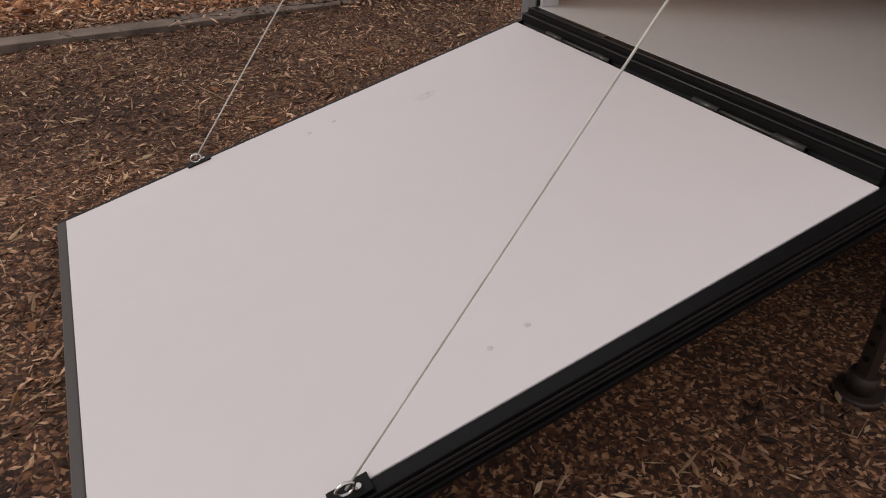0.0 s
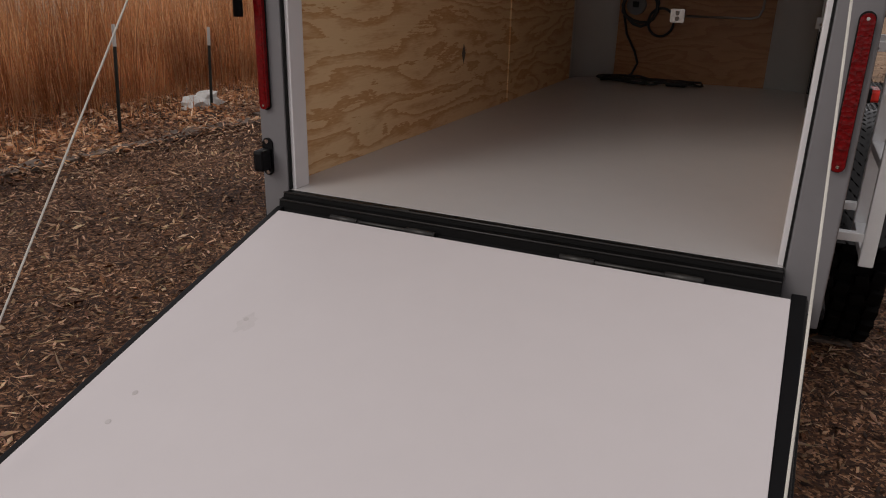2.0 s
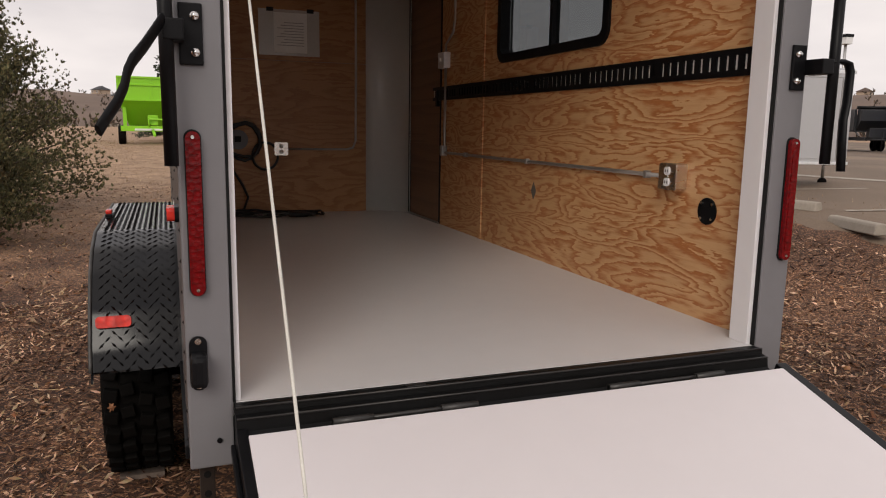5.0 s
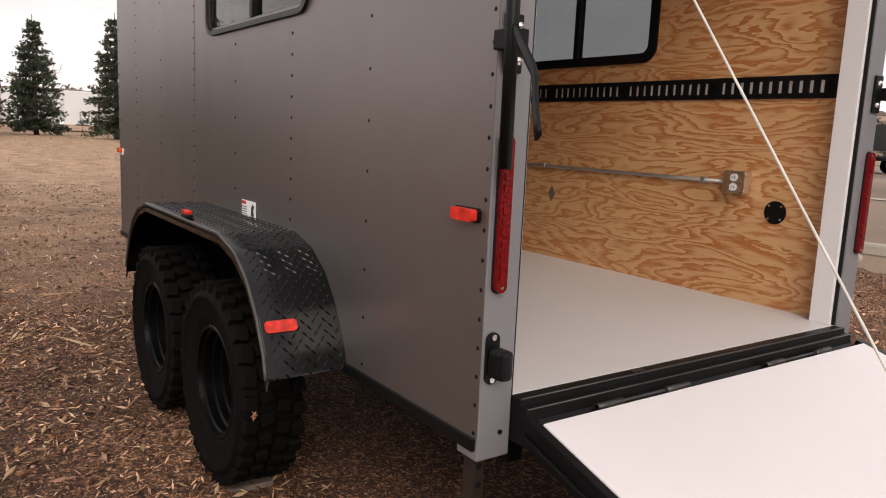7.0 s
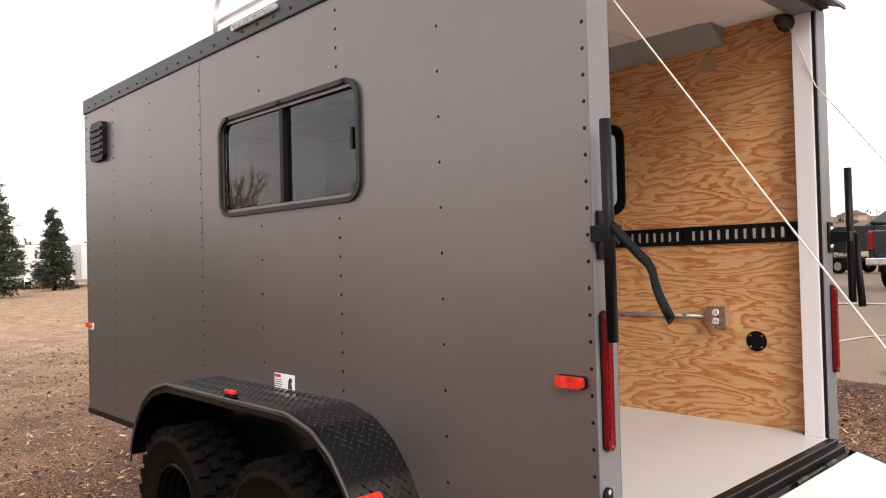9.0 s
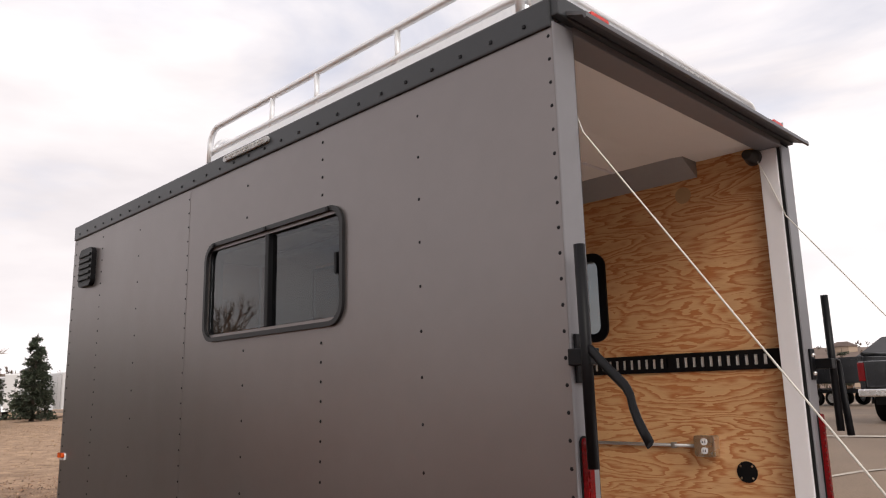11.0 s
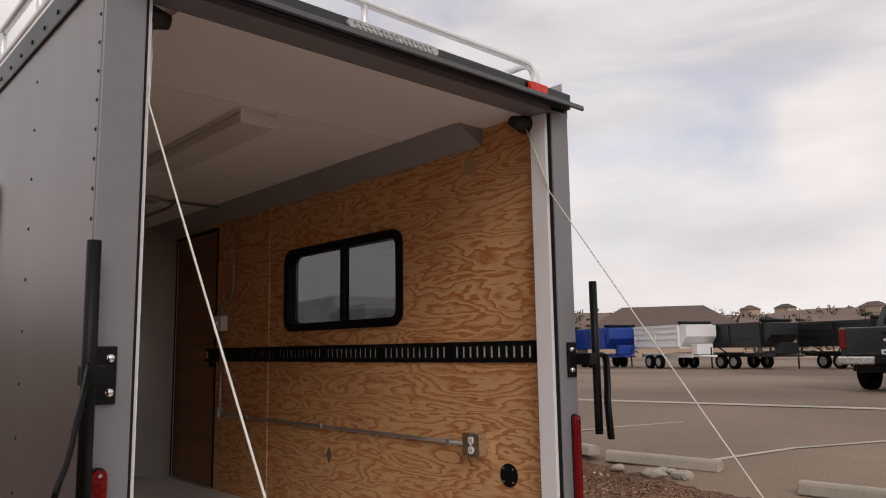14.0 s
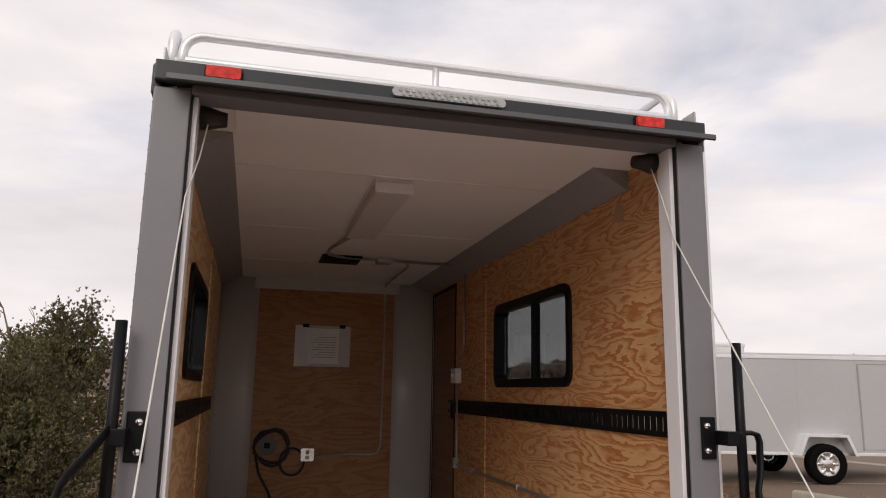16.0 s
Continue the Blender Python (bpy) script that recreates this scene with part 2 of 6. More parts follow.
def chip_mat(name, dark, mid, pale, thin=0.0):
    """Loose pieces, each with its own tone."""
    m, n, l, b = node_mat(name)
    g = n.new("ShaderNodeNewGeometry")
    r = n.new("ShaderNodeValToRGB")
    e = r.color_ramp.elements
    e[0].position, e[0].color = 0.0, (*dark, 1)
    e[1].position, e[1].color = 1.0, (*pale, 1)
    x = e.new(0.6)
    x.color = (*mid, 1)
    l.new(g.outputs["Random Per Island"], r.inputs[0])
    tc = n.new("ShaderNodeTexCoord")
    nn = n.new("ShaderNodeTexNoise")
    nn.inputs["Scale"].default_value = 60
    l.new(tc.outputs["Object"], nn.inputs["Vector"])
    mx = n.new("ShaderNodeMix")
    mx.data_type, mx.blend_type = "RGBA", "MULTIPLY"
    mx.inputs[0].default_value = 0.5
    l.new(r.outputs[0], mx.inputs[6])
    l.new(nn.outputs["Color"], mx.inputs[7])
    big = n.new("ShaderNodeTexNoise")
    big.inputs["Scale"].default_value, big.inputs["Detail"].default_value = 1.3, 5
    l.new(tc.outputs["Object"], big.inputs["Vector"])
    br = n.new("ShaderNodeValToRGB")
    br.color_ramp.elements[0].position, br.color_ramp.elements[0].color = 0.38, (0.66, 0.55, 0.5, 1)
    br.color_ramp.elements[1].position, br.color_ramp.elements[1].color = 0.62, (1.55, 1.48, 1.42, 1)
    l.new(big.outputs[0], br.inputs[0])
    m2 = n.new("ShaderNodeMix")
    m2.data_type, m2.blend_type = "RGBA", "MULTIPLY"
    m2.inputs[0].default_value = 1.0
    l.new(mx.outputs[2], m2.inputs[6])
    l.new(br.outputs[0], m2.inputs[7])
    l.new(m2.outputs[2], b.inputs["Base Color"])
    b.inputs["Roughness"].default_value = 0.85
    if thin:
        tr = n.new("ShaderNodeBsdfTranslucent")
        l.new(m2.outputs[2], tr.inputs[0])
        ms = n.new("ShaderNodeMixShader")
        ms.inputs[0].default_value = thin
        l.new(b.outputs[0], ms.inputs[1])
        l.new(tr.outputs[0], ms.inputs[2])
        l.new(ms.outputs[0], n["Material Output"].inputs[0])
    return m


def lens_mat(name, color, scale=70.0):
    """Ribbed coloured plastic of a lamp that is off."""
    m, n, l, b = node_mat(name)
    tc = n.new("ShaderNodeTexCoord")
    v = n.new("ShaderNodeTexVoronoi")
    v.inputs["Scale"].default_value = scale
    l.new(tc.outputs["Object"], v.inputs["Vector"])
    r = n.new("ShaderNodeValToRGB")
    r.color_ramp.elements[0].color = (*color, 1)
    r.color_ramp.elements[1].color = (*[c * 0.45 for c in color], 1)
    l.new(v.outputs["Distance"], r.inputs[0])
    l.new(r.outputs[0], b.inputs["Base Color"])
    b.inputs["Roughness"].default_value = 0.25
    b.inputs["Coat Weight"].default_value = 0.08
    b.inputs["Specular IOR Level"].default_value = 0.3
    bp = n.new("ShaderNodeBump")
    bp.inputs["Strength"].default_value, bp.inputs["Distance"].default_value = 0.4, 0.003
    l.new(v.outputs["Distance"], bp.inputs["Height"])
    l.new(bp.outputs[0], b.inputs["Normal"])
    return m


GREY = plain("charcoal_aluminium_skin", (0.212, 0.191, 0.186), 0.35, 0.74, 0.07, 2.0, 0.05, 200, rvary=0.06)

def oil_canning(m, depth):
    """Shallow waves in thin sheet, on top of the fine relief."""
    n, l = m.node_tree.nodes, m.node_tree.links
    b = n["Principled BSDF"]
    fine = b.inputs["Normal"].links[0].from_node
    tc = n.new("ShaderNodeTexCoord")
    mp = n.new("ShaderNodeMapping")
    mp.inputs["Scale"].default_value = (1.5, 1.0, 0.8)
    wave = n.new("ShaderNodeTexNoise")
    wave.inputs["Scale"].default_value, wave.inputs["Detail"].default_value = 1.3, 1.5
    l.new(tc.outputs["Object"], mp.inputs[0])
    l.new(mp.outputs[0], wave.inputs["Vector"])
    bp = n.new("ShaderNodeBump")
    bp.inputs["Strength"].default_value, bp.inputs["Distance"].default_value = 1.0, depth
    l.new(wave.outputs[0], bp.inputs["Height"])
    l.new(bp.outputs[0], fine.inputs["Normal"])


oil_canning(GREY, 0.011)
POSTG = plain("grey_post_paint", (0.2, 0.195, 0.205), 0.42, 0.1, 0.08, 4.0, 0.03)
TRIMG = plain("dark_trim_paint", (0.032, 0.034, 0.037), 0.4, 0.2, 0.15, 6.0, 0.03)
WHITE = plain("white_ramp_panel", (0.71, 0.665, 0.675), 0.55, 0, 0.035, 1.6, 0.04, 260)
FLOORM = plain("grey_coated_floor", (0.63, 0.61, 0.605), 0.36, 0, 0.06, 1.5, 0.05, 300)
WHITEM = plain("white_trim_metal", (0.74, 0.72, 0.73), 0.4, 0, 0.04, 4)
CEIL = plain("white_ceiling_liner", (0.8, 0.77, 0.73), 0.5, 0, 0.04, 2, 0.03)
STRIPM = plain("grey_galvanised_strip", (0.33, 0.32, 0.315), 0.5, 0.3, 0.1, 6)
BLACK = plain("black_powder_coat", (0.005, 0.005, 0.006), 0.42, 0.0, 0.25, 12, 0.08, 160, spec=0.18)
BLACKS = plain("black_steel_sill", (0.007, 0.007, 0.0075), 0.4, 0.0, 0.3, 14, 0.12, 90, tint=(0.008, 0.0075, 0.007), spec=0.12)
RUBBER = plain("black_tyre_rubber", (0.0045, 0.0042, 0.0042), 0.75, 0, 0.3, 16, 0.25, 130, tint=(0.008, 0.007, 0.006), spec=0.05)
SEAL = plain("black_rubber_seal", (0.008, 0.008, 0.008), 0.6, spec=0.2)
ALU = plain("bare_aluminium", (0.8, 0.81, 0.82), 0.36, 0.4, 0.08, 10, 0.05)
CHROME = plain("zinc_plated_steel", (0.75, 0.74, 0.72), 0.25, 1.0, 0.1, 20)
GALV = plain("galvanised_steel", (0.45, 0.44, 0.43), 0.4, 0.8, 0.2, 25, 0.05)
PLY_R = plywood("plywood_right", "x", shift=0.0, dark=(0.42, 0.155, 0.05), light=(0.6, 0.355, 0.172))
# left wall: paler veneer, lightened beyond that for daylight it does not receive
PLY_L = plywood("plywood_left_brightened", "x", shift=7.3, light=(0.86, 0.62, 0.35), dark=(0.64, 0.34, 0.14), turns=7.0)
# front wall: reddish veneer, darkened further to hold the shade of the deep end
PLY_F = plywood("plywood_front_shaded", "y", shift=3.1, dark=(0.28, 0.115, 0.04), light=(0.38, 0.185, 0.072), turns=9.0)
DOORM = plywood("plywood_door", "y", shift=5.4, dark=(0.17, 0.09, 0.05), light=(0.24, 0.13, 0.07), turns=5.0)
PANELW = plain("white_fibreglass_panel", (0.55, 0.54, 0.52), 0.2, 0, 0.05, 3)
GLASS = glass("tinted_window_glass", (0.15, 0.163, 0.168))
RED = lens_mat("red_lamp_lens", (0.2, 0.002, 0.004))
REDM = lens_mat("bright_red_marker_lens", (0.85, 0.045, 0.03), 40)
AMBER = lens_mat("amber_marker_lens", (0.85, 0.12, 0.02), 40)
CLEAR = lens_mat("clear_led_lens", (0.62, 0.62, 0.6), 32)
ROPE = plain("white_rope", (0.68, 0.66, 0.6), 0.8, 0, 0.2, 60, 0.3, 300)
MULCH = ground_mat()


# ---- mesh helpers ----
def part(name, bm, material, parent=None, label=""):
    me = bpy.data.meshes.new(name)
    bm.to_mesh(me)
    bm.free()
    me.materials.append(material)
    ob = new(name, me)
    if parent is not None:
        ob.parent = parent
    if label:
        ob["label"] = label
    return ob


def shared(name, me, parent, m, label=""):
    """Another object on an existing mesh."""
    ob = new(name, me)
    ob.parent = parent
    ob.matrix_local = m
    if label:
        ob["label"] = label
    return ob


def thing(name, label, category, m=None, group="", kind=""):
    ob = new(name)
    ob.empty_display_size = 0.2
    if m is not None:
        ob.matrix_world = m
    return tagged(ob, label, category, group, kind)


def add_box(bm, x0, x1, y0, y1, z0, z1, bevel=0.0, m=None):
    r = bmesh.ops.create_cube(bm, size=1.0)
    vs = r["verts"]
    bmesh.ops.transform(bm, verts=vs, matrix=Matrix.Translation(((x0 + x1) / 2, (y0 + y1) / 2, (z0 + z1) / 2)) @ Matrix.Diagonal((x1 - x0, y1 - y0, z1 - z0, 1)))
    if bevel:
        es = list({e for v in vs for e in v.link_edges})
        out = bmesh.ops.bevel(bm, geom=es, offset=bevel, segments=2, affect="EDGES", profile=0.6)
        vs = list({v for f in out["faces"] for v in f.verts} | {v for v in vs if v.is_valid})
    if m is not None:
        bmesh.ops.transform(bm, verts=vs, matrix=m)
    return bm


def box(x0, x1, y0, y1, z0, z1, bevel=0.0, m=None):
    return add_box(bmesh.new(), x0, x1, y0, y1, z0, z1, bevel, m)


def add_tube(bm, pts, r, sides=8, closed=False, caps=True, squash=(1, 1)):
    """A round bar along points; r may be one radius or one a point."""
    pts = [Vector(p) for p in pts]
    n = len(pts)
    rings, side = [], None
    for i, p in enumerate(pts):
        a = pts[(i - 1) % n] if closed or i else p
        c = pts[(i + 1) % n] if closed or i < n - 1 else p
        d = (c - a).normalized()
        if side is None:
            side = d.cross(Vector((0, 0, 1)) if abs(d.z) < 0.9 else Vector((1, 0, 0))).normalized()
        side = (side - d * side.dot(d)).normalized()
        up = d.cross(side)
        rr = r[i] if isinstance(r, (list, tuple)) else r
        rings.append([bm.verts.new(p + rr * (math.cos(2 * math.pi * (k + 0.5) / sides) * side * squash[0] + math.sin(2 * math.pi * (k + 0.5) / sides) * up * squash[1])) for k in range(sides)])
    for i in range(n if closed else n - 1):
        a, c = rings[i], rings[(i + 1) % n]
        for k in range(sides):
            f = bm.faces.new((a[k], a[(k + 1) % sides], c[(k + 1) % sides], c[k]))
            f.smooth = sides > 4
    if caps and not closed:
        bm.faces.new(rings[0][::-1])
        bm.faces.new(rings[-1])
    return bm


def tube(pts, r, sides=8, **k):
    return add_tube(bmesh.new(), pts, r, sides, **k)


def add_prism(bm, poly, depth, m):
    """A flat outline in x and y, raised by depth along z, then set by m."""
    lo = [bm.verts.new(m @ Vector((x, y, 0))) for x, y in poly]
    hi = [bm.verts.new(m @ Vector((x, y, depth))) for x, y in poly]
    bm.faces.new(lo[::-1])
    bm.faces.new(hi)
    for i in range(len(poly)):
        j = (i + 1) % len(poly)
        bm.faces.new((lo[i], lo[j], hi[j], hi[i]))
    return bm


def prism(poly, depth, m=Matrix()):
    bm = add_prism(bmesh.new(), poly, depth, m)
    bmesh.ops.recalc_face_normals(bm, faces=bm.faces)
    return bm


def rounded(w, h, r, seg=6):
    """A rounded rectangle about the origin."""
    out = []
    for cx, cy, a0 in ((w / 2 - r, h / 2 - r, 0), (-w / 2 + r, h / 2 - r, 90), (-w / 2 + r, -h / 2 + r, 180), (w / 2 - r, -h / 2 + r, 270)):
        for k in range(seg + 1):
            a = radians(a0 + 90 * k / seg)
            out.append((cx + r * math.cos(a), cy + r * math.sin(a)))
    return out


def ring(outer, inner, depth, m=Matrix()):
    """A frame between two outlines with as many points."""
    bm = bmesh.new()
    n = len(outer)
    v = [[bm.verts.new(m @ Vector((x, y, z))) for x, y in poly] for poly, z in ((outer, 0), (inner, 0), (inner, depth), (outer, depth))]
    for i in range(n):
        j = (i + 1) % n
        for a in range(4):
            c = (a + 1) % 4
            bm.faces.new((v[a][i], v[a][j], v[c][j], v[c][i]))
    bmesh.ops.recalc_face_normals(bm, faces=bm.faces)
    return bm


def lathe(profile, seg=40, m=Matrix()):
    """Turns (radius, height) pairs about the y axis."""
    bm = bmesh.new()
    rings = [[bm.verts.new(m @ Vector((r * math.cos(2 * math.pi * k / seg), h, r * math.sin(2 * math.pi * k / seg)))) for k in range(seg)] for r, h in profile]
    for a, c in zip(rings, rings[1:]):
        for k in range(seg):
            f = bm.faces.new((a[k], a[(k + 1) % seg], c[(k + 1) % seg], c[k]))
            f.smooth = True
    bmesh.ops.recalc_face_normals(bm, faces=bm.faces)
    return bm


def cells(xs, zs, holes):
    """Rectangles of a wall that are left beside its holes."""
    out = []
    for x0, x1 in zip(xs, xs[1:]):
        for z0, z1 in zip(zs, zs[1:]):
            if not any(a <= (x0 + x1) / 2 <= c and b <= (z0 + z1) / 2 <= d for a, b, c, d in holes):
                out.append((x0, x1, z0, z1))
    return out


def sheet(x0, x1, z0, z1, y0, y1, holes=()):
    """An upright sheet along x with square holes through it."""
    xs = sorted({x0, x1, *[min(max(v, x0), x1) for h in holes for v in (h[0], h[2])]})
    zs = sorted({z0, z1, *[min(max(v, z0), z1) for h in holes for v in (h[1], h[3])]})
    bm = bmesh.new()
    for c in cells(xs, zs, holes):
        add_box(bm, c[0], c[1], y0, y1, c[2], c[3])
    bmesh.ops.remove_doubles(bm, verts=bm.verts, dist=1e-5)
    seen = {}
    for f in list(bm.faces):
        key = tuple(round(x, 4) for x in f.calc_center_median())
        seen.setdefault(key, []).append(f)
    bmesh.ops.delete(bm, geom=[f for fs in seen.values() if len(fs) > 1 for f in fs], context="FACES_ONLY")
    return bm


# ---- ground ----
def smooth(v):
    v = min(1.0, max(0.0, v))
    return v * v * (3 - 2 * v)


def ground_z(x, y):
    """Level by the trailer, rising gently to the car park and along the field."""
    a, b = smooth((-y - 3) / 5.5), smooth((x - 8) / 25)
    crown = 0.18 * smooth((-y - 8) / 6) * (1 - smooth((-y - 20) / 12))
    return 0.55 * (1 - (1 - a) * (1 - b)) + crown


def lot_edge(x):
    return -5.95 - 0.2 * (x - 2.5)


def axis_steps(lo, hi, near_lo, near_hi, step):
    out = [near_lo + step * i for i in range(int((near_hi - near_lo) / step) + 1)]
    s, v = step, near_hi
    while v < hi:
        s *= 1.18
        v += s
        out.append(min(v, hi))
    s, v, low = step, near_lo, []
    while v > lo:
        s *= 1.18
        v -= s
        low.append(max(v, lo))
    return low[::-1] + out


def grid_mesh(name, xs, ys, zf, material):
    nx, ny = len(xs), len(ys)
    vs = [(x, y, zf(x, y)) for x in xs for y in ys]
    fs = [(i * ny + j, (i + 1) * ny + j, (i + 1) * ny + j + 1, i * ny + j + 1) for i in range(nx - 1) for j in range(ny - 1)]
    me = bpy.data.meshes.new(name)
    me.from_pydata(vs, [], fs)
    me.polygons.foreach_set("use_smooth", [True] * len(fs))
    me.materials.append(material)
    return new(name, me)


def bumpy_ground(x, y):
    near = 1 - smooth((math.hypot(x, y) - 14) / 10)
    z = ground_z(x, y)
    if near > 0:
        z += near * (0.022 * noise.noise(Vector((x * 1.7, y * 1.7, 0))) + 0.012 * noise.noise(Vector((x * 6, y * 6, 3))))
    z += 0.05 * math.exp(-((x + 2.2) / 0.7) ** 2 - (y / 1.6) ** 4)
    return z


ground = grid_mesh("ground", axis_steps(-700, 900, -6, 13, 0.11), axis_steps(-800, 700, -8, 8, 0.11), bumpy_ground, MULCH)
tagged(ground, "brown wood-chip mulch thinning into tan dry grass", "ground", kind="structure")

# ---- the cargo trailer ----
W, L, ZB, ZF, ZT, ZC = 1.067, 4.70, 0.645, 0.795, 2.97, 3.02
WX0, WX1, WZ0, WZ1 = 1.19, 2.47, 2.025, 2.56
trailer = thing("cargo_trailer", "charcoal grey tandem-axle enclosed cargo trailer with its rear ramp let down", "trailer", pose(0, 0, 0))
HOLE = (WX0 + 0.03, WZ0 + 0.03, WX1 - 0.03, WZ1 - 0.03)
SEAMS = (-0.006, 1.345, 2.72, 4.10, L)
for x0, x1 in zip(SEAMS, SEAMS[1:]):
    for s in (1, -1):
        ys = sorted((s * (W - 0.012), s * (W + (0.0015 if x0 in (-0.006, 2.72) else 0.0))))
        part("skin_panel", sheet(x0, x1, ZB + 0.03, ZT, ys[0], ys[1], [HOLE]), GREY, trailer)
part("front_skin", box(L, L + 0.015, -W, W, ZB + 0.03, ZT), GREY, trailer)
for s in (1, -1):
    a, b = sorted((s * (W - 0.02), s * (W + 0.012)))
    part("bottom_rail", box(0.0, L + 0.01, a, b, ZB - 0.005, ZB + 0.035, 0.004), BLACK, trailer)
    part("roof_trim", box(-0.005, L + 0.012, a, b, ZT - 0.01, 3.07, 0.008), TRIMG, trailer)
part("front_roof_trim", box(L + 0.002, L + 0.02, -W + 0.02, W - 0.02, ZT - 0.01, 3.07, 0.006), TRIMG, trailer)
part("roof", box(0.03, L, -W + 0.02, W - 0.02, 3.05, 3.075), ALU, trailer)
part("ceiling_liner", box(0.12, 4.66, -1.04, 1.04, ZC, ZC + 0.02), CEIL, trailer)
for x in (0.95, 2.3, 3.6):
    part("ceiling_batten", box(x - 0.012, x + 0.012, -0.82, 0.82, ZC - 0.005, ZC), WHITEM, trailer)
part("floor_deck", box(0.0, 4.68, -1.01, 1.01, ZF - 0.04, ZF), FLOORM, trailer)
part("floor_frame", box(0.12, L - 0.02, -1.03, 1.03, ZB, ZF - 0.042), BLACKS, trailer)
SEAM_IN = 2.73
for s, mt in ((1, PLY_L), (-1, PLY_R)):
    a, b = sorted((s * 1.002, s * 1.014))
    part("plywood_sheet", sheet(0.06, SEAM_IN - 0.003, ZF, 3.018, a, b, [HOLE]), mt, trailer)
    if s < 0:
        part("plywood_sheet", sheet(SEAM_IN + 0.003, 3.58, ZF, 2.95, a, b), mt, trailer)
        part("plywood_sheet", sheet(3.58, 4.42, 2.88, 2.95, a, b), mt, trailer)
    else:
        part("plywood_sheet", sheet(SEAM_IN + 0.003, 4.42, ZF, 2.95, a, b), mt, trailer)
    a, b = sorted((s * 0.992, s * 1.002))
    part("joint_strip", box(SEAM_IN - 0.015, SEAM_IN + 0.015, a, b, ZF, 2.93, 0.003), mt, trailer)
    # galvanised strip between wall and ceiling
    part("ceiling_strip", prism([(s * (1.003 - x), 2.925 + z) for x, z in ((0, 0), (0.012, 0), (0.183, 0.095), (0, 0.095))], 4.2, Matrix(((0, 0, 1, 0.5), (1, 0, 0, 0), (0, 1, 0, 0), (0, 0, 0, 1)))), STRIPM, trailer)
    # white corner panel across the front corner
    arc = [(4.38 + 0.272 * math.sin(a), 0.728 + 0.272 * math.cos(a)) for a in [math.pi / 2 * k / 12 for k in range(13)]]
    arc = [(x, max(0.655, y)) for x, y in arc] + [(4.655, 0.655)]
    p = [(x, s * y) for x, y in arc] + [(4.674, s * 0.655), (4.674, s * 1.0015), (4.38, s * 1.0015)]
    corner = part("corner_panel", prism(p, ZC - ZF, pose(0, 0, ZF)), PANELW, trailer, "glossy white rounded fibreglass corner panel")
    for f in corner.data.polygons:
        f.use_smooth = abs(f.normal.z) < 0.5 and f.area < 0.2
# front wall sheets, with the interior's shade in their colour
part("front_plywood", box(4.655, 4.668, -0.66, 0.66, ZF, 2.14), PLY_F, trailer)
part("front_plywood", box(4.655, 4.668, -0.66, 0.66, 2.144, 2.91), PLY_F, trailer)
part("front_cove", box(4.62, 4.668, -0.70, 0.70, 2.91, ZC), PANELW, trailer)
for s in (1, -1):
    a, b = sorted((s * 0.945, s * W))
    part("rear_post", box(-0.010, 0.09, a, b, ZB - 0.035, 2.985, 0.006), POSTG, trailer, "grey painted rear corner post")
    a, b = sorted((s * 0.921, s * 0.9435))
    part("inner_trim", box(0.012, 0.105, a, b, ZF, 2.967, 0.003), WHITEM, trailer, "white inner door trim")
    a, b = sorted((s * 0.937, s * 0.944))
    part("door_seal", box(-0.004, 0.011, a, b, ZF, 2.967), SEAL, trailer, "black rubber seal")
# sill and hinge beam
RIBM = plain("scuffed_rib_and_highlight", (0.03, 0.028, 0.027), 0.35, 0.2, 0.4, 40)
part("rear_sill", prism([(0.0, 0.793), (-0.045, 0.793), (-0.048, 0.775), (-0.075, 0.77), (-0.08, 0.735), (-0.10, 0.72), (-0.10, 0.655), (0.12, 0.655), (0.12, 0.75), (0, 0.75)], 1.886, Matrix(((1, 0, 0, 0), (0, 0, 1, -0.943), (0, 1, 0, 0), (0, 0, 0, 1)))), BLACKS, trailer, "black steel rear sill")
# thin paler bars draw the glints along the sill's worn edges
for x, z in ((-0.047, 0.7945), (-0.077, 0.771), (-0.1, 0.722)):
    part("sill_edge_highlight", tube([(x, -0.94, z), (x, 0.94, z)], 0.004, 6), RIBM, trailer, "worn edge of the sill, paler to show a highlight")
# header and visor over the opening
part("header", box(-0.012, 0.11, -0.943, 0.943, 2.970, 3.05, 0.004), POSTG, trailer)
VISORM = plain("grey_visor_paint", (0.085, 0.085, 0.09), 0.4, 0.1, 0.1, 5)
part("visor", prism([(-0.01, 3.035), (-0.115, 2.995), (-0.118, 2.975), (-0.108, 2.972), (-0.104, 2.986), (-0.01, 3.02)], 2.075, Matrix(((1, 0, 0, 0), (0, 0, 1, -1.058), (0, 1, 0, 0), (0, 0, 0, 1)))), VISORM, trailer, "dark grey rain visor over the opening")
part("rear_roof_trim", box(-0.035, 0.0, -W, W, 3.0, 3.075, 0.006), TRIMG, trailer)
# ramp
RX0, RZ0, RY0, RY1, RLEN = -0.122, 0.741, -0.972, 0.915, 2.115
SL = math.degrees(math.atan(0.30))
RM = pose(RX0, 0, RZ0, 0, -SL, 0)
ramp = part("ramp_door", box(-RLEN, 0, RY0, RY1, -0.045, 0, 0.003), WHITE, trailer, "white ramp door lowered to the ground")
ramp.matrix_local = RM
for y0, y1 in ((RY1, RY1 + 0.03), (RY0 - 0.045, RY0)):
    part("side_rail", box(-RLEN - 0.035, 0.035, y0, y1, -0.075, -0.004, 0.004), BLACK, ramp, "black ramp edge rail")
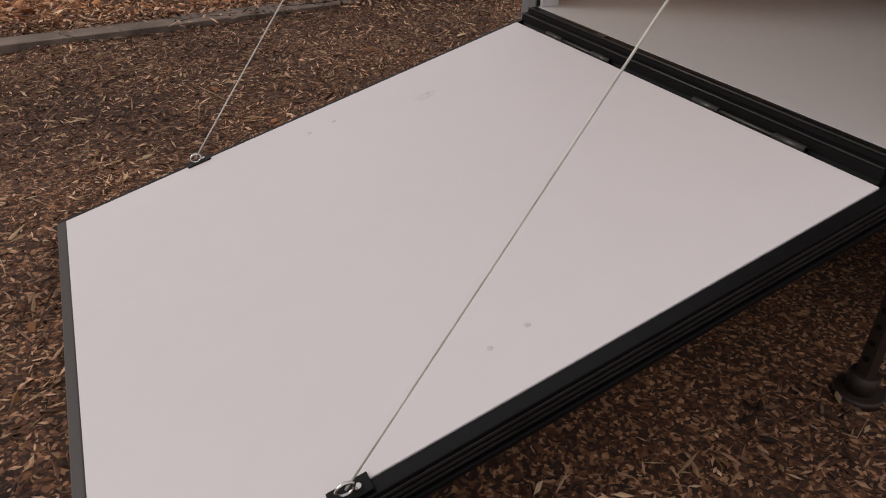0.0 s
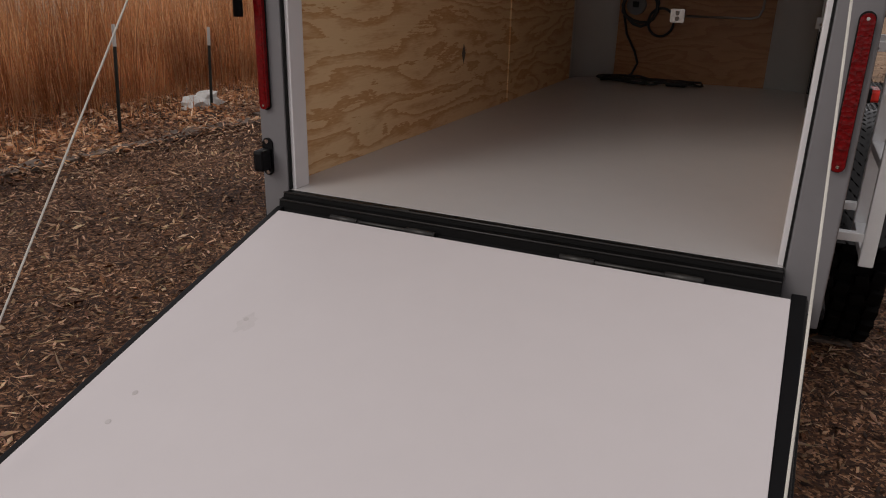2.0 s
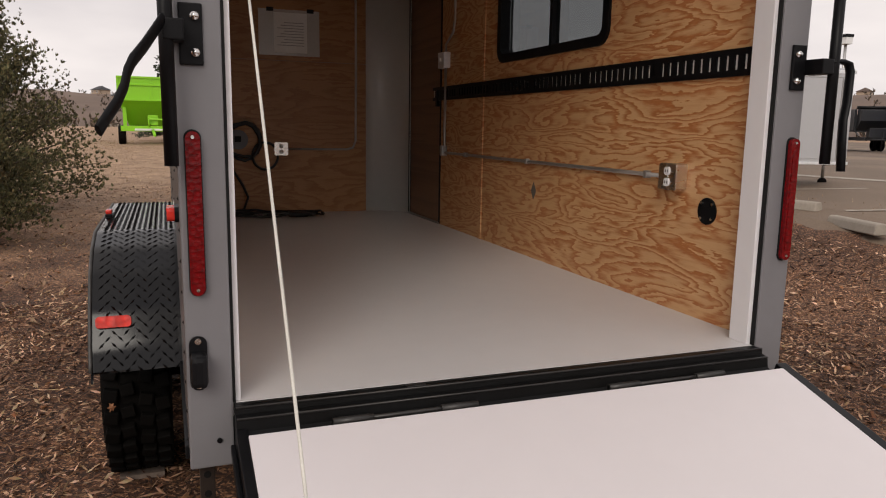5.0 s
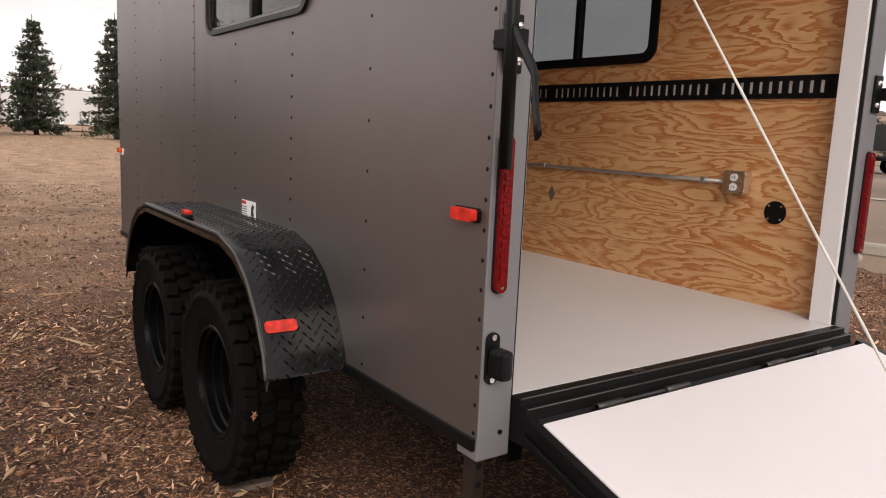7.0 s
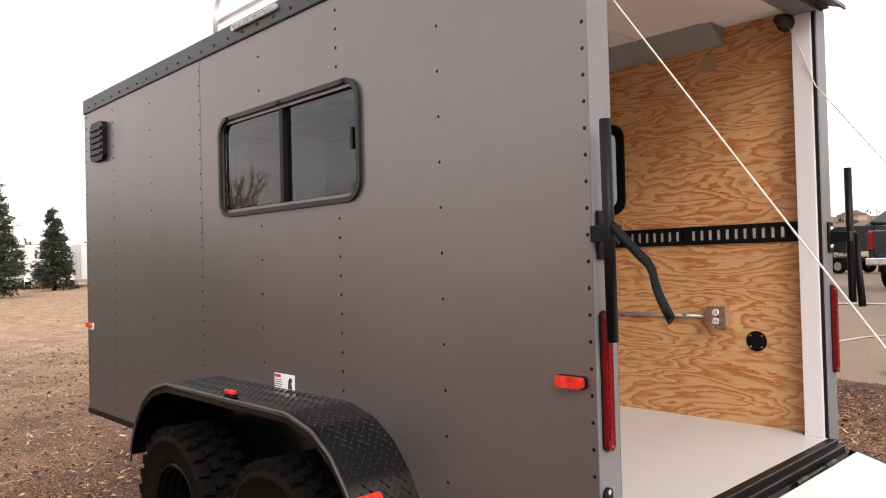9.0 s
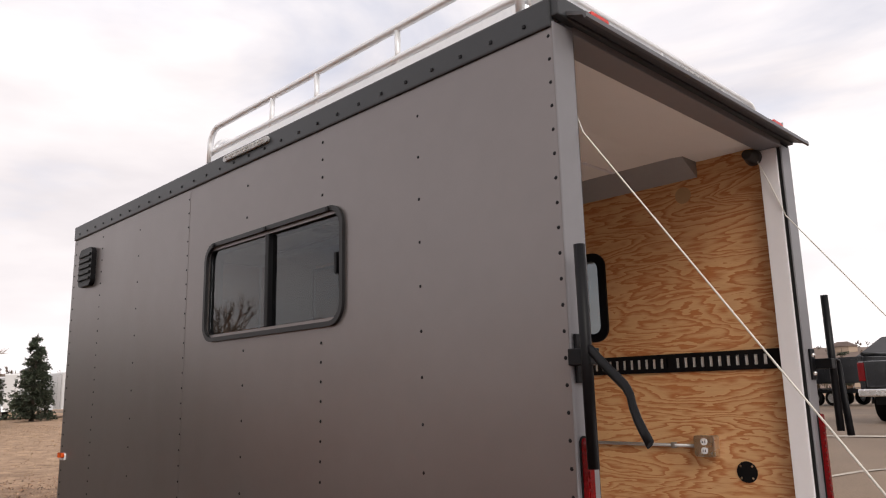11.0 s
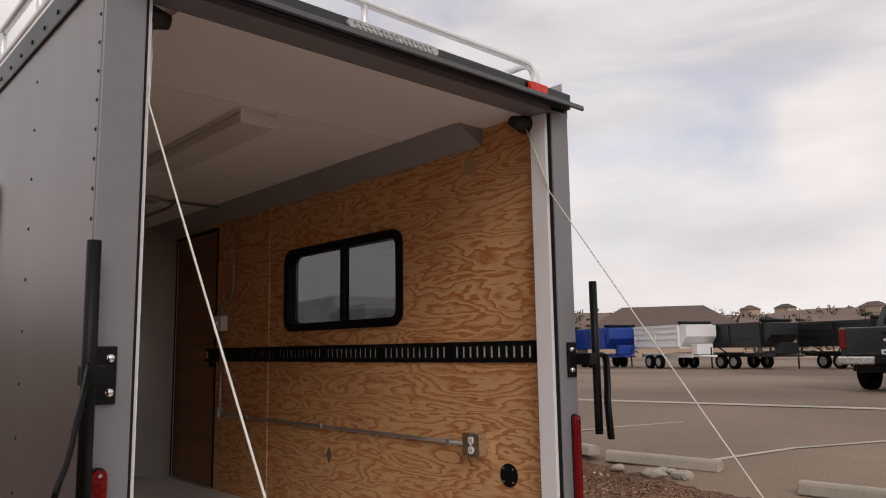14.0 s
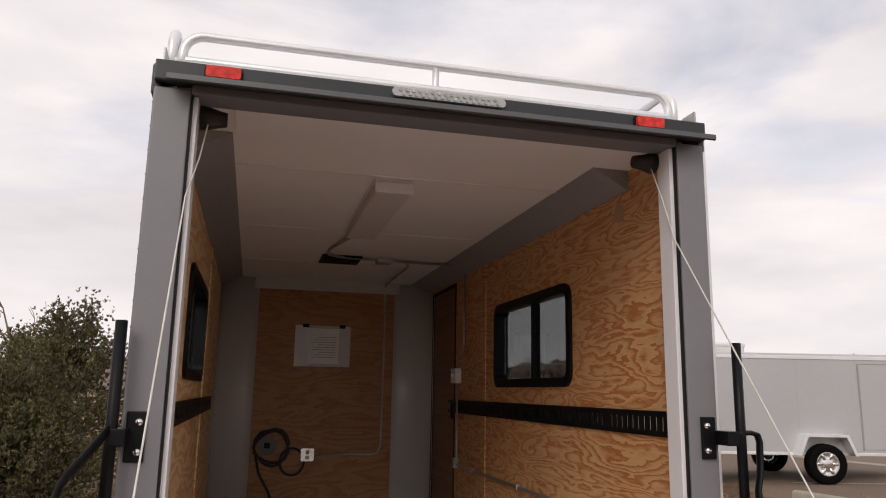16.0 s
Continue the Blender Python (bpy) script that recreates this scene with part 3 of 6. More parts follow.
for k in range(3):
    part("rail_rib", box(-RLEN - 0.03, 0.03, RY0 - 0.049, RY0 - 0.0455, -0.024 - 0.018 * k, -0.016 - 0.018 * k, 0.0012), RIBM, ramp)
part("side_rail_lip", box(-RLEN - 0.03, 0.03, RY0 - 0.06, RY0 - 0.0465, -0.082, -0.066, 0.004), BLACK, ramp)
part("side_rail_lip", box(-RLEN - 0.03, 0.03, RY1 + 0.031, RY1 + 0.045, -0.078, -0.05, 0.004), BLACK, ramp)
part("end_rail", box(-RLEN - 0.035, -RLEN, RY0, RY1, -0.06, 0.002, 0.004), plain("brown_end_rail", (0.045, 0.036, 0.033), 0.5), ramp, "dark brown ramp end rail")

# ---- trailer fittings ----
FX = Matrix(((1, 0, 0, 0), (0, 0, 1, 0), (0, 1, 0, 0), (0, 0, 0, 1)))   # outline (x, z) raised along +y
FR = Matrix(((0, 0, -1, 0), (1, 0, 0, 0), (0, 1, 0, 0), (0, 0, 0, 1)))  # outline (y, z) raised along -x


def side_at(x, y, z, s):
    """Sets an outline on a side wall so that it rises outward from y."""
    return Matrix.Translation((x, y, z)) @ (FX if s > 0 else Matrix.Diagonal((1, -1, 1, 1)) @ FX)


def disc(r, seg=20):
    return [(r * math.cos(2 * math.pi * k / seg), r * math.sin(2 * math.pi * k / seg)) for k in range(seg)]


# side windows
WINFR = plain("black_window_frame", (0.016, 0.016, 0.017), 0.4, 0, 0.2, 12, spec=0.3)
for s in (1, -1):
    cx, cz, ww, wh = (WX0 + WX1) / 2, (WZ0 + WZ1) / 2, WX1 - WX0 + 0.02, WZ1 - WZ0 + 0.02
    win = part("side_window", ring(rounded(ww, wh, 0.1), rounded(ww - 0.046, wh - 0.046, 0.08), 0.016, side_at(cx, s * (W + 0.001), cz, s)), WINFR, trailer, "black-framed tinted sliding window")
    part("inner_frame", ring(rounded(ww + 0.02, wh + 0.02, 0.09), rounded(ww - 0.085, wh - 0.085, 0.05), 0.018, side_at(cx, s * 0.9845, cz, s)), BLACK, win)
    part("jamb", ring(rounded(ww - 0.07, wh - 0.07, 0.06), rounded(ww - 0.082, wh - 0.082, 0.055), 0.064, side_at(cx, s * 1.0025, cz, s)), BLACK, win)
    a, b = sorted((s * 1.02, s * 1.075))
    part("meeting_rail", box(1.81, 1.843, a, b, WZ0 + 0.03, WZ1 - 0.03, 0.004), BLACK, win)
    for x0, x1, yy in ((WX0 + 0.035, 1.813, 1.045), (1.84, WX1 - 0.035, 1.052)):
        a, b = sorted((s * yy, s * (yy + 0.004)))
        p = part("pane", box(x0, x1, a, b, WZ0 + 0.035, WZ1 - 0.035), GLASS, win)
        p.visible_shadow = False
    a, b = sorted((s * 1.05, s * 1.068))
    part("latch", box(WX0 + 0.055, WX0 + 0.075, a, b, 2.25, 2.35, 0.004), BLACK, win)
    for dx in (-0.54, 0.0, 0.54):
        a, b = sorted((s * (W + 0.02), s * (W + 0.027)))
        part("frame_clip", box(cx + dx - 0.012, cx + dx + 0.012, a, b, WZ1 - 0.015, WZ1 + 0.006, 0.003), BLACK, win)

# rivets along the seams


def rivets(name, places, s, mt):
    bm = bmesh.new()
    for x, z in places:
        c = bm.verts.new((x, s * (W + 0.0065), z))
        rim = [bm.verts.new((x + 0.0078 * math.cos(math.pi * k / 3), s * (W + 0.0012), z + 0.0078 * math.sin(math.pi * k / 3))) for k in range(6)]
        for k in range(6):
            f = bm.faces.new((rim[k], rim[(k + 1) % 6], c))
            f.smooth = True
    bmesh.ops.recalc_face_normals(bm, faces=bm.faces)
    ob = part(name, bm, mt, trailer)
    ob["kind"] = "stuff"
    return ob


inside = lambda x, z: WX0 - 0.03 < x < WX1 + 0.03 and WZ0 - 0.03 < z < WZ1 + 0.03
for s in (1, -1):
    spots = []
    for x in (1.357, 2.732, 4.112):
        spots += [(x, ZB + 0.09 + 0.0865 * i) for i in range(27)]
    for x in (0.69, 2.045, 3.45):
        spots += [(x, ZB + 0.065 + 0.177 * i) for i in range(13)]
    spots += [(0.01, ZB + 0.05 + 0.086 * i) for i in range(27)] + [(L - 0.03, ZB + 0.05 + 0.086 * i) for i in range(27)]
    spots = [p for p in spots if not inside(*p)]
    rivets("rivets", spots, s, BLACK)
    bm = bmesh.new()
    for i in range(29):
        a, b = sorted((s * (W + 0.011), s * (W + 0.017)))
        add_box(bm, 0.1 + i * 0.16, 0.112 + i * 0.16, a, b, 2.992, 3.004)
    part("trim_screws", bm, BLACK, trailer)["kind"] = "stuff"

# side vent, labels and marker lamps
vent = part("side_vent", prism(rounded(0.26, 0.29, 0.05), 0.035, side_at(4.36, W, 2.70, 1)), BLACK, trailer, "black plastic side vent")
for i in range(5):
    part("louvre", box(4.25, 4.47, W + 0.035, W + 0.046, 2.60 + i * 0.045, 2.62 + i * 0.045, 0.004), BLACK, vent)
LABELW = plain("white_sticker", (0.8, 0.8, 0.79), 0.4)
INK = plain("dark_print", (0.03, 0.03, 0.035), 0.5)
INKR = plain("red_print", (0.5, 0.03, 0.03), 0.5)
lab = part("warning_label", box(1.76, 1.945, W + 0.002, W + 0.0035, 1.118, 1.198), LABELW, trailer, "small white warning sticker with red heading")
part("heading_bar", box(1.885, 1.94, W + 0.0036, W + 0.0045, 1.178, 1.194), INKR, lab)
for i in range(4):
    part("text_bar", box(1.875, 1.94, W + 0.0036, W + 0.0045, 1.13 + i * 0.011, 1.134 + i * 0.011), INK, lab)
part("pictogram", prism([(0.02, -0.028), (-0.02, -0.028), (-0.012, 0.0), (-0.022, 0.02), (0.0, 0.03), (0.016, 0.01)], 0.001, side_at(1.80, W + 0.0036, 1.155, 1)), INK, lab)
for s in (1, -1):
    mk = part("side_marker", prism(rounded(0.115, 0.042, 0.012), 0.012, side_at(0.083, s * (W + 0.001), 1.336, s)), BLACK, trailer)
    part("lens", prism(rounded(0.105, 0.036, 0.01), 0.02, side_at(0.083, s * (W + 0.013), 1.336, s)), REDM, mk, "bright red side marker lens")
    mk = part("side_marker", prism(rounded(0.10, 0.05, 0.012), 0.01, side_at(4.63, s * (W + 0.001), 1.31, s)), WHITEM, trailer)
    part("lens", prism(rounded(0.09, 0.036, 0.01), 0.02, side_at(4.63, s * (W + 0.011), 1.322, s)), AMBER, mk, "amber side marker lens")

# fenders with raised tread
FEND = [(0.808, 0.665), (0.835, 0.755), (0.91, 0.885), (1.01, 1.0), (1.14, 1.08), (1.32, 1.125), (2.52, 1.125), (2.70, 1.08), (2.83, 1.0), (2.93, 0.885), (3.005, 0.755), (3.032, 0.665)]

FY = 1.392


def along(poly, step):
    """Points and directions at even steps along an open line."""
    out, carry = [], 0.0
    for (x0, z0), (x1, z1) in zip(poly, poly[1:]):
        d = math.hypot(x1 - x0, z1 - z0)
        while carry < d:
            out.append((x0 + (x1 - x0) * carry / d, z0 + (z1 - z0) * carry / d, (x1 - x0) / d, (z1 - z0) / d))
            carry += step
        carry -= d
    return out


def fender_sheet(s):
    fine = [(p[0], p[1]) for p in along(FEND, 0.03)] + [FEND[-1]]
    bm = bmesh.new()
    rows = []
    for x, z in fine:
        rows.append([bm.verts.new((x, s * y, z + dz)) for y, dz in ((W + 0.001, 0), (FY - 0.012, 0), (FY - 0.002, -0.006), (FY, -0.045), (FY - 0.008, -0.045), (FY - 0.012, -0.008), (W + 0.001, -0.005))])
    for a, b in zip(rows, rows[1:]):
        for k in range(6):
            f = bm.faces.new((a[k], a[k + 1], b[k + 1], b[k]))
            f.smooth = True
    bmesh.ops.recalc_face_normals(bm, faces=bm.faces)
    return bm


LIPM = plain("scuffed_edge_paint", (0.075, 0.073, 0.07), 0.5, 0.2, 0.6, 60, 0.3, 160)
FENDM = plain("black_diamond_plate", (0.003, 0.003, 0.0035), 0.17, 0.0, 0.2, 10, 0.02, 120, spec=0.34, rvary=0.06)
for s in (1, -1):
    fender = part("fender", fender_sheet(s), FENDM, trailer, "glossy black diamond-plate tandem fender")
    bm = bmesh.new()
    for i, (x, z, dx, dz) in enumerate(along(FEND, 0.024)):
        for j in range(8):
            y = W + 0.02 + j * 0.044 + (0.022 if i % 2 else 0)
            if y > FY - 0.02:
                continue
            turn = 1 if (i + j) % 2 else -1
            u, nrm = Vector((dx, 0, dz)), Vector((-dz, 0, dx))
            v = Vector((0, s, 0))
            a = (u * 0.75 + v * turn * 0.66) * 0.016
            c = (u * -0.66 * turn + v * 0.75) * 0.0045
            o = Vector((x, s * y, z)) + nrm * 0.0005
            q = [bm.verts.new(o + w) for w in (a, c, -a, -c)]
            t = bm.verts.new(o + nrm * 0.0046)
            for k in range(4):
                bm.faces.new((q[k], q[(k + 1) % 4], t))
    bmesh.ops.recalc_face_normals(bm, faces=bm.faces)
    tread = part("diamond_tread", bm, FENDM, fender)
    tread["kind"] = "stuff"
    lip = [(x, s * (FY - 0.0015), z - 0.004) for x, z, dx, dz in along(FEND, 0.03)]
    part("fender_lip", tube(lip, 0.0075, 6), LIPM, fender, "scuffed grey rolled edge of the fender")
    part("reflector", prism(rounded(0.125, 0.045, 0.014), 0.008, Matrix.Translation((0.878, s * 1.308, 0.835)) @ pose(0, 0, 0, 0, 28 - 90, 0) @ pose(0, 0, 0, 0, 0, 90)), REDM, fender, "red fender reflector")
    ml = part("fender_lamp", box(1.80, 1.885, s * 1.372 - 0.022, s * 1.372 + 0.012, 1.126, 1.142, 0.004), BLACK, fender)
    part("fender_lamp_lens", box(1.805, 1.88, s * 1.372 - 0.018, s * 1.372 + 0.01, 1.142, 1.162, 0.006), REDM, fender, "orange fender lamp lens")
    a, b = sorted((s * (W - 0.008), s * (W + 0.004)))
    part("fender_backing", prism([(x, z - 0.006) for x, z in FEND], 0.006, side_at(0, s * (W + 0.0025), 0, s)), FENDM, fender)

# wheels
TR, TW = 0.445, 0.27
tyre_bm = lathe([(0.245, -0.10), (0.30, -0.128), (0.36, -0.133), (0.405, -0.125), (0.412, -0.105), (0.415, 0.105), (0.405, 0.125), (0.392, 0.132), (0.383, 0.139), (0.372, 0.139), (0.366, 0.132), (0.30, 0.126), (0.258, 0.112), (0.245, 0.10)], 56)
tyre_me = bpy.data.meshes.new("tyre")
tyre_bm.to_mesh(tyre_me)
tyre_bm.free()
tyre_me.materials.append(RUBBER)
lug = bmesh.new()
for k in range(29):
    a = 2 * math.pi * k / 29
    for j, (y0, y1, off, wd) in enumerate(((-0.13, -0.074, 0.0, 0.056), (-0.064, -0.009, 0.5, 0.05), (0.009, 0.064, 0.0, 0.05), (0.074, 0.13, 0.5, 0.056))):
        m = Matrix.Rotation(a + off * 2 * math.pi / 29, 4, "Y") @ Matrix.Translation((0, 0, 0.425)) @ pose(0, 0, 0, 0, 0, (10 if j in (0, 2) else -10))
        add_box(lug, -wd / 2, wd / 2, y0, y1, -0.02, 0.02, 0.006, m)
        if j in (0, 3):
            yy = (-0.129, -0.116) if j == 0 else (0.116, 0.129)
            add_box(lug, -wd / 2, wd / 2, yy[0], yy[1], -0.026, 0.004, 0.005, m)
lug_me = bpy.data.meshes.new("tread_lugs")
lug.to_mesh(lug_me)
lug.free()
lug_me.materials.append(RUBBER)
rim_bm = lathe([(0.248, 0.10), (0.252, 0.108), (0.246, 0.112), (0.236, 0.11), (0.232, 0.09), (0.224, 0.082), (0.222, 0.05), (0.211, 0.042), (0.209, 0.012), (0.196, 0.004), (0.193, -0.05), (0.17, -0.068), (0.12, -0.05), (0.1, -0.058), (0.062, -0.058), (0.0, -0.058)], 48)
for f in rim_bm.faces:
    f.smooth = False
rim_me = bpy.data.meshes.new("rim")
rim_bm.to_mesh(rim_me)
rim_bm.free()
rim_me.materials.append(plain("satin_black_wheel", (0.0025, 0.0025, 0.0028), 0.3, 0.0, 0.2, 20, spec=0.1))
hub_me = bpy.data.meshes.new("hub")
hb = lathe([(0.058, -0.06), (0.055, 0.0), (0.042, 0.015), (0.036, 0.03), (0.0, 0.034)], 24)
hb.to_mesh(hub_me)
hb.free()
HUBM = plain("greasy_hub_steel", (0.012, 0.011, 0.011), 0.3, 0.3, 0.3, 30, spec=0.3)
hub_me.materials.append(HUBM)
nut_bm = tube([(0.085, -0.058, 0.0), (0.085, -0.03, 0.0)], 0.011, 6)
nut_me = bpy.data.meshes.new("lug_nut")
nut_bm.to_mesh(nut_me)
nut_bm.free()
nut_me.materials.append(HUBM)
slot_bm = bmesh.new()
for k in range(8):
    a = 2 * math.pi * k / 8
    add_prism(slot_bm, rounded(0.06, 0.022, 0.01, 3), 0.004, Matrix.Rotation(a, 4, "Y") @ Matrix.Translation((0, -0.057, 0.15)) @ FX)
slot_me = bpy.data.meshes.new("rim_slots")
slot_bm.to_mesh(slot_me)
slot_bm.free()
slot_me.materials.append(SEAL)
for s in (1, -1):
    for i, x in enumerate((1.49, 2.5)):
        turn = Matrix.Rotation(0.37 * i + 0.1, 4, "Y")
        m = Matrix.Translation((x, s * 1.25, TR - 0.003)) @ (Matrix() if s > 0 else pose(0, 0, 0, 0, 0, 180)) @ turn
        tyre = shared("wheel", tyre_me, trailer, m, "black off-road wheel with chunky knobbed tyre")
        for nm, me in (("tread", lug_me), ("rim", rim_me), ("hub", hub_me), ("rim_slots", slot_me)):
            q = shared(nm, me, tyre, Matrix())
            if nm in ("rim_slots", "tread"):
                q["kind"] = "stuff"
        for k in range(6):
            shared("lug_nut", nut_me, tyre, Matrix.Rotation(2 * math.pi * k / 6, 4, "Y"))
for x in (1.49, 2.5):
    part("axle", tube([(x, -1.12, TR), (x, 1.12, TR)], 0.04, 10), BLACKS, trailer)
for s in (1, -1):
    part("frame_beam", box(0.12, L, s * 0.80 - 0.03, s * 0.80 + 0.03, 0.50, 0.655, 0.004), BLACKS, trailer)
part("front_coupler", tube([(L - 0.1, 0.8, 0.56), (L + 0.75, 0.05, 0.56), (L + 0.95, 0.0, 0.56)], 0.05, 6), BLACKS, trailer)
part("front_coupler", tube([(L - 0.1, -0.8, 0.56), (L + 0.75, -0.05, 0.56)], 0.05, 6), BLACKS, trailer)

# stabiliser legs under the rear corners
LEG = plain("worn_brown_steel", (0.045, 0.032, 0.025), 0.55, 0.4, 0.3, 30, 0.15)
for s in (1, -1):
    leg = part("stabiliser_leg", box(0.035, 0.085, s * 1.02 - 0.021, s * 1.02 + 0.021, 0.03, 0.66, 0.003), LEG, trailer, "worn steel stabiliser leg with a round foot")
    part("foot", tube([(0.06, s * 1.02, 0.0), (0.06, s * 1.02, 0.022)], [0.082, 0.074], 20), LEG, leg)
    part("socket", tube([(0.06, s * 1.02, 0.02), (0.06, s * 1.02, 0.09)], 0.045, 14), LEG, leg)
    for i in range(8):
        part("pin_hole", prism(disc(0.011, 10), 0.002, Matrix.Translation((0.0345, s * 1.02, 0.15 + 0.06 * i)) @ FR), SEAL, leg)

# tail lamps
for s in (1, -1):
    tl = part("tail_lamp", prism(rounded(0.044, 0.452, 0.0215), 0.006, Matrix.Translation((-0.011, s * 1.028, 1.342)) @ FR), SEAL, trailer, "slim vertical red tail lamp")
    part("lens", prism(rounded(0.038, 0.442, 0.0185), 0.018, Matrix.Translation((-0.016, s * 1.028, 1.342)) @ FR), RED, tl)
    for i in range(12):
        part("led_cell", prism(rounded(0.024, 0.025, 0.006, 3), 0.003, Matrix.Translation((-0.034, s * 1.028, 1.342 + (i - 5.5) * 0.0315)) @ FR), RED, tl)
    for dz in (-0.206, 0.206):
        part("screw", prism(disc(0.005, 8), 0.003, Matrix.Translation((-0.034, s * 1.028, 1.342 + dz)) @ FR), CHROME, tl)

# rubber door holder on one post
hold = part("door_holder", prism(rounded(0.048, 0.155, 0.0235), 0.008, Matrix.Translation((-0.011, 1.034, 0.925)) @ FR), BLACK, trailer, "black rubber door holder")
part("bumper", box(-0.088, -0.019, 1.012, 1.056, 0.874, 0.962, 0.014), BLACK, hold)
for dz in (-0.064, 0.064):
    part("screw", prism(disc(0.009, 10), 0.004, Matrix.Translation((-0.019, 1.034, 0.925 + dz)) @ FR), CHROME, hold)
for z in (0.69,):
    part("post_bolt", prism(disc(0.008, 8), 0.004, Matrix.Translation((-0.011, 0.985, z)) @ FR), BLACK, trailer)

# cam-bar brackets and swung-open lock bars
for s in (1, -1):
    br = part("lock_bracket", box(-0.022, -0.011, s * 1.022 - 0.03, s * 1.022 + 0.03, 1.733, 1.89, 0.004), BLACK, trailer, "black lock-bar bracket with zinc bolts")
    for dz in (-0.046, 0.046):
        part("bolt", lathe([(0.0, 0.014), (0.010, 0.012), (0.0125, 0.006), (0.0125, 0.0)], 12, Matrix.Translation((-0.022, s * 1.012, 1.811 + dz)) @ Matrix.Rotation(math.pi / 2, 4, "Z")), CHROME, br)
    part("bracket_arm", box(-0.1, -0.015, s * 1.07 - 0.03, s * 1.07 + 0.022, 1.787, 1.84, 0.004), BLACK, br)
    part("lock_bar", tube([(-0.082, s * 1.1 - 0.018, 1.475), (-0.078, s * 1.102 - 0.018, 2.17)], 0.0185, 12), BLACK, br)
    if s > 0:
        curve = [(-0.08, 1.10, 1.838), (-0.115, 1.112, 1.832), (-0.16, 1.135, 1.80), (-0.225, 1.168, 1.757), (-0.285, 1.2, 1.72), (-0.308, 1.214, 1.695), (-0.32, 1.224, 1.662), (-0.345, 1.245, 1.625), (-0.375, 1.27, 1.595), (-0.405, 1.293, 1.565)]
        curve = [(x * 0.9, 1.082 + (y - 1.10) * 0.75, z) for x, y, z in curve]
        part("handle_lever", tube(curve, 0.017, 8, squash=(0.4, 1)), BLACK, br)
    else:
        curve = [(-0.08, -1.10, 1.83), (-0.078, -1.16, 1.835), (-0.078, -1.19, 1.828), (-0.082, -1.196, 1.80), (-0.09, -1.185, 1.69), (-0.10, -1.165, 1.63), (-0.108, -1.16, 1.56), (-0.114, -1.162, 1.45)]
        part("handle_lever", tube(curve, 0.019, 8, squash=(1, 0.5)), BLACK, br)

# hinge rods between sill and ramp
HINGE = plain("dull_hinge_steel", (0.05, 0.048, 0.046), 0.4, 0.5, 0.3, 30)
for y0, y1 in ((0.225, 0.677), (-0.718, -0.246)):
    hg = part("ramp_hinge", tube([(-0.105, y0, 0.742), (-0.105, y1, 0.742)], 0.007, 8), HINGE, trailer, "steel ramp hinge rod")
    for a, b in ((y0, y0 + 0.12), (y1 - 0.12, y1)):
        part("knuckle", tube([(-0.105, a, 0.742), (-0.105, b, 0.742)], 0.0125, 10), HINGE, hg)
        part("leaf", box(-0.112, -0.085, a + 0.005, b - 0.005, 0.722, 0.739, 0.002, None), HINGE, hg)
part("sill_catch", box(-0.036, -0.016, 0.37, 0.43, 0.793, 0.798, 0.002), RIBM, trailer)

# ramp rope clamps and stains
for y, s in ((0.915, 1), (-0.985, -1)):
    cl = part("rope_clamp", box(-1.60, -1.50, y - 0.022, y + 0.03, 0.0, 0.006, 0.002), BLACK, ramp, "black rope anchor clamp")
    part("loop", tube([(-1.556 + 0.022 * math.cos(a), y, 0.022 + 0.018 * math.sin(a)) for a in (0, 0.7, 1.4, 2.1, 2.8, 3.5, 4.2, 4.9, 5.6)], 0.0045, 6, closed=True), CHROME, cl)
    part("bolt", prism(disc(0.009, 8), 0.006, pose(-1.53, y, 0.006)), CHROME, cl)
SCUFF = plain("grey_scuff", (0.6, 0.56, 0.56), 0.6)
SMUDGE = plain("faint_grey_smudge", (0.7, 0.655, 0.66), 0.6)
part("smudge", prism([(0.045 * math.cos(a / 3) * (1 + 0.3 * math.sin(a * 1.7)), 0.03 * math.sin(a / 3) * (1 + 0.25 * math.cos(a * 2.3))) for a in range(19)], 0.0006, pose(-0.62, 0.61, 0)), SMUDGE, ramp)
for x, y, r in ((-0.99, 0.742, 0.008), (-1.105, 0.735, 0.008), (-0.985, -0.797, 0.007), (-1.10, -0.806, 0.007), (-0.605, 0.622, 0.008)):
    sc = part("screw_dimple", lathe([(r * 1.2, 0.0004), (r, 0.0016), (r * 0.7, 0.0012), (0, 0.0008)], 14, pose(x, y, 0, -90, 0, 0) @ Matrix.Diagonal((1, -1, 1, 1))), SCUFF, ramp)

DRUMM = plain("dull_dark_drum", (0.022, 0.018, 0.015), 0.5, 0.3, 0.3, 30)
# assist ropes from the spring drums to the ramp
for s in (1, -1):
    y1 = 0.922 if s > 0 else -0.985
    end = RM @ Vector((-1.556, y1, 0.02))
    top = Vector((-0.02, 0.934, 2.60)) if s > 0 else Vector((-0.005, -0.918, 2.585))
    mid = [Vector((0.10, s * 0.89, 2.90)), Vector((0.05, s * 0.905, 2.76))] + [top.lerp(end, k / 12) + Vector((0, 0, -0.006 * math.sin(math.pi * k / 12))) for k in range(13)]
    part("assist_rope", tube(mid, 0.003, 6), ROPE, trailer, "thin white ramp assist rope")
    a, b = sorted((s * 0.825, s * 0.92))
    dr = part("spring_drum", tube([(0.13, a, 2.935), (0.13, a + 0.03, 2.935), (0.13, a + 0.06, 2.935), (0.13, b, 2.935)], [0.026, 0.032, 0.041, 0.046] if s > 0 else [0.046, 0.041, 0.032, 0.026], 18), DRUMM, trailer, "dull dark brown ramp spring drum")
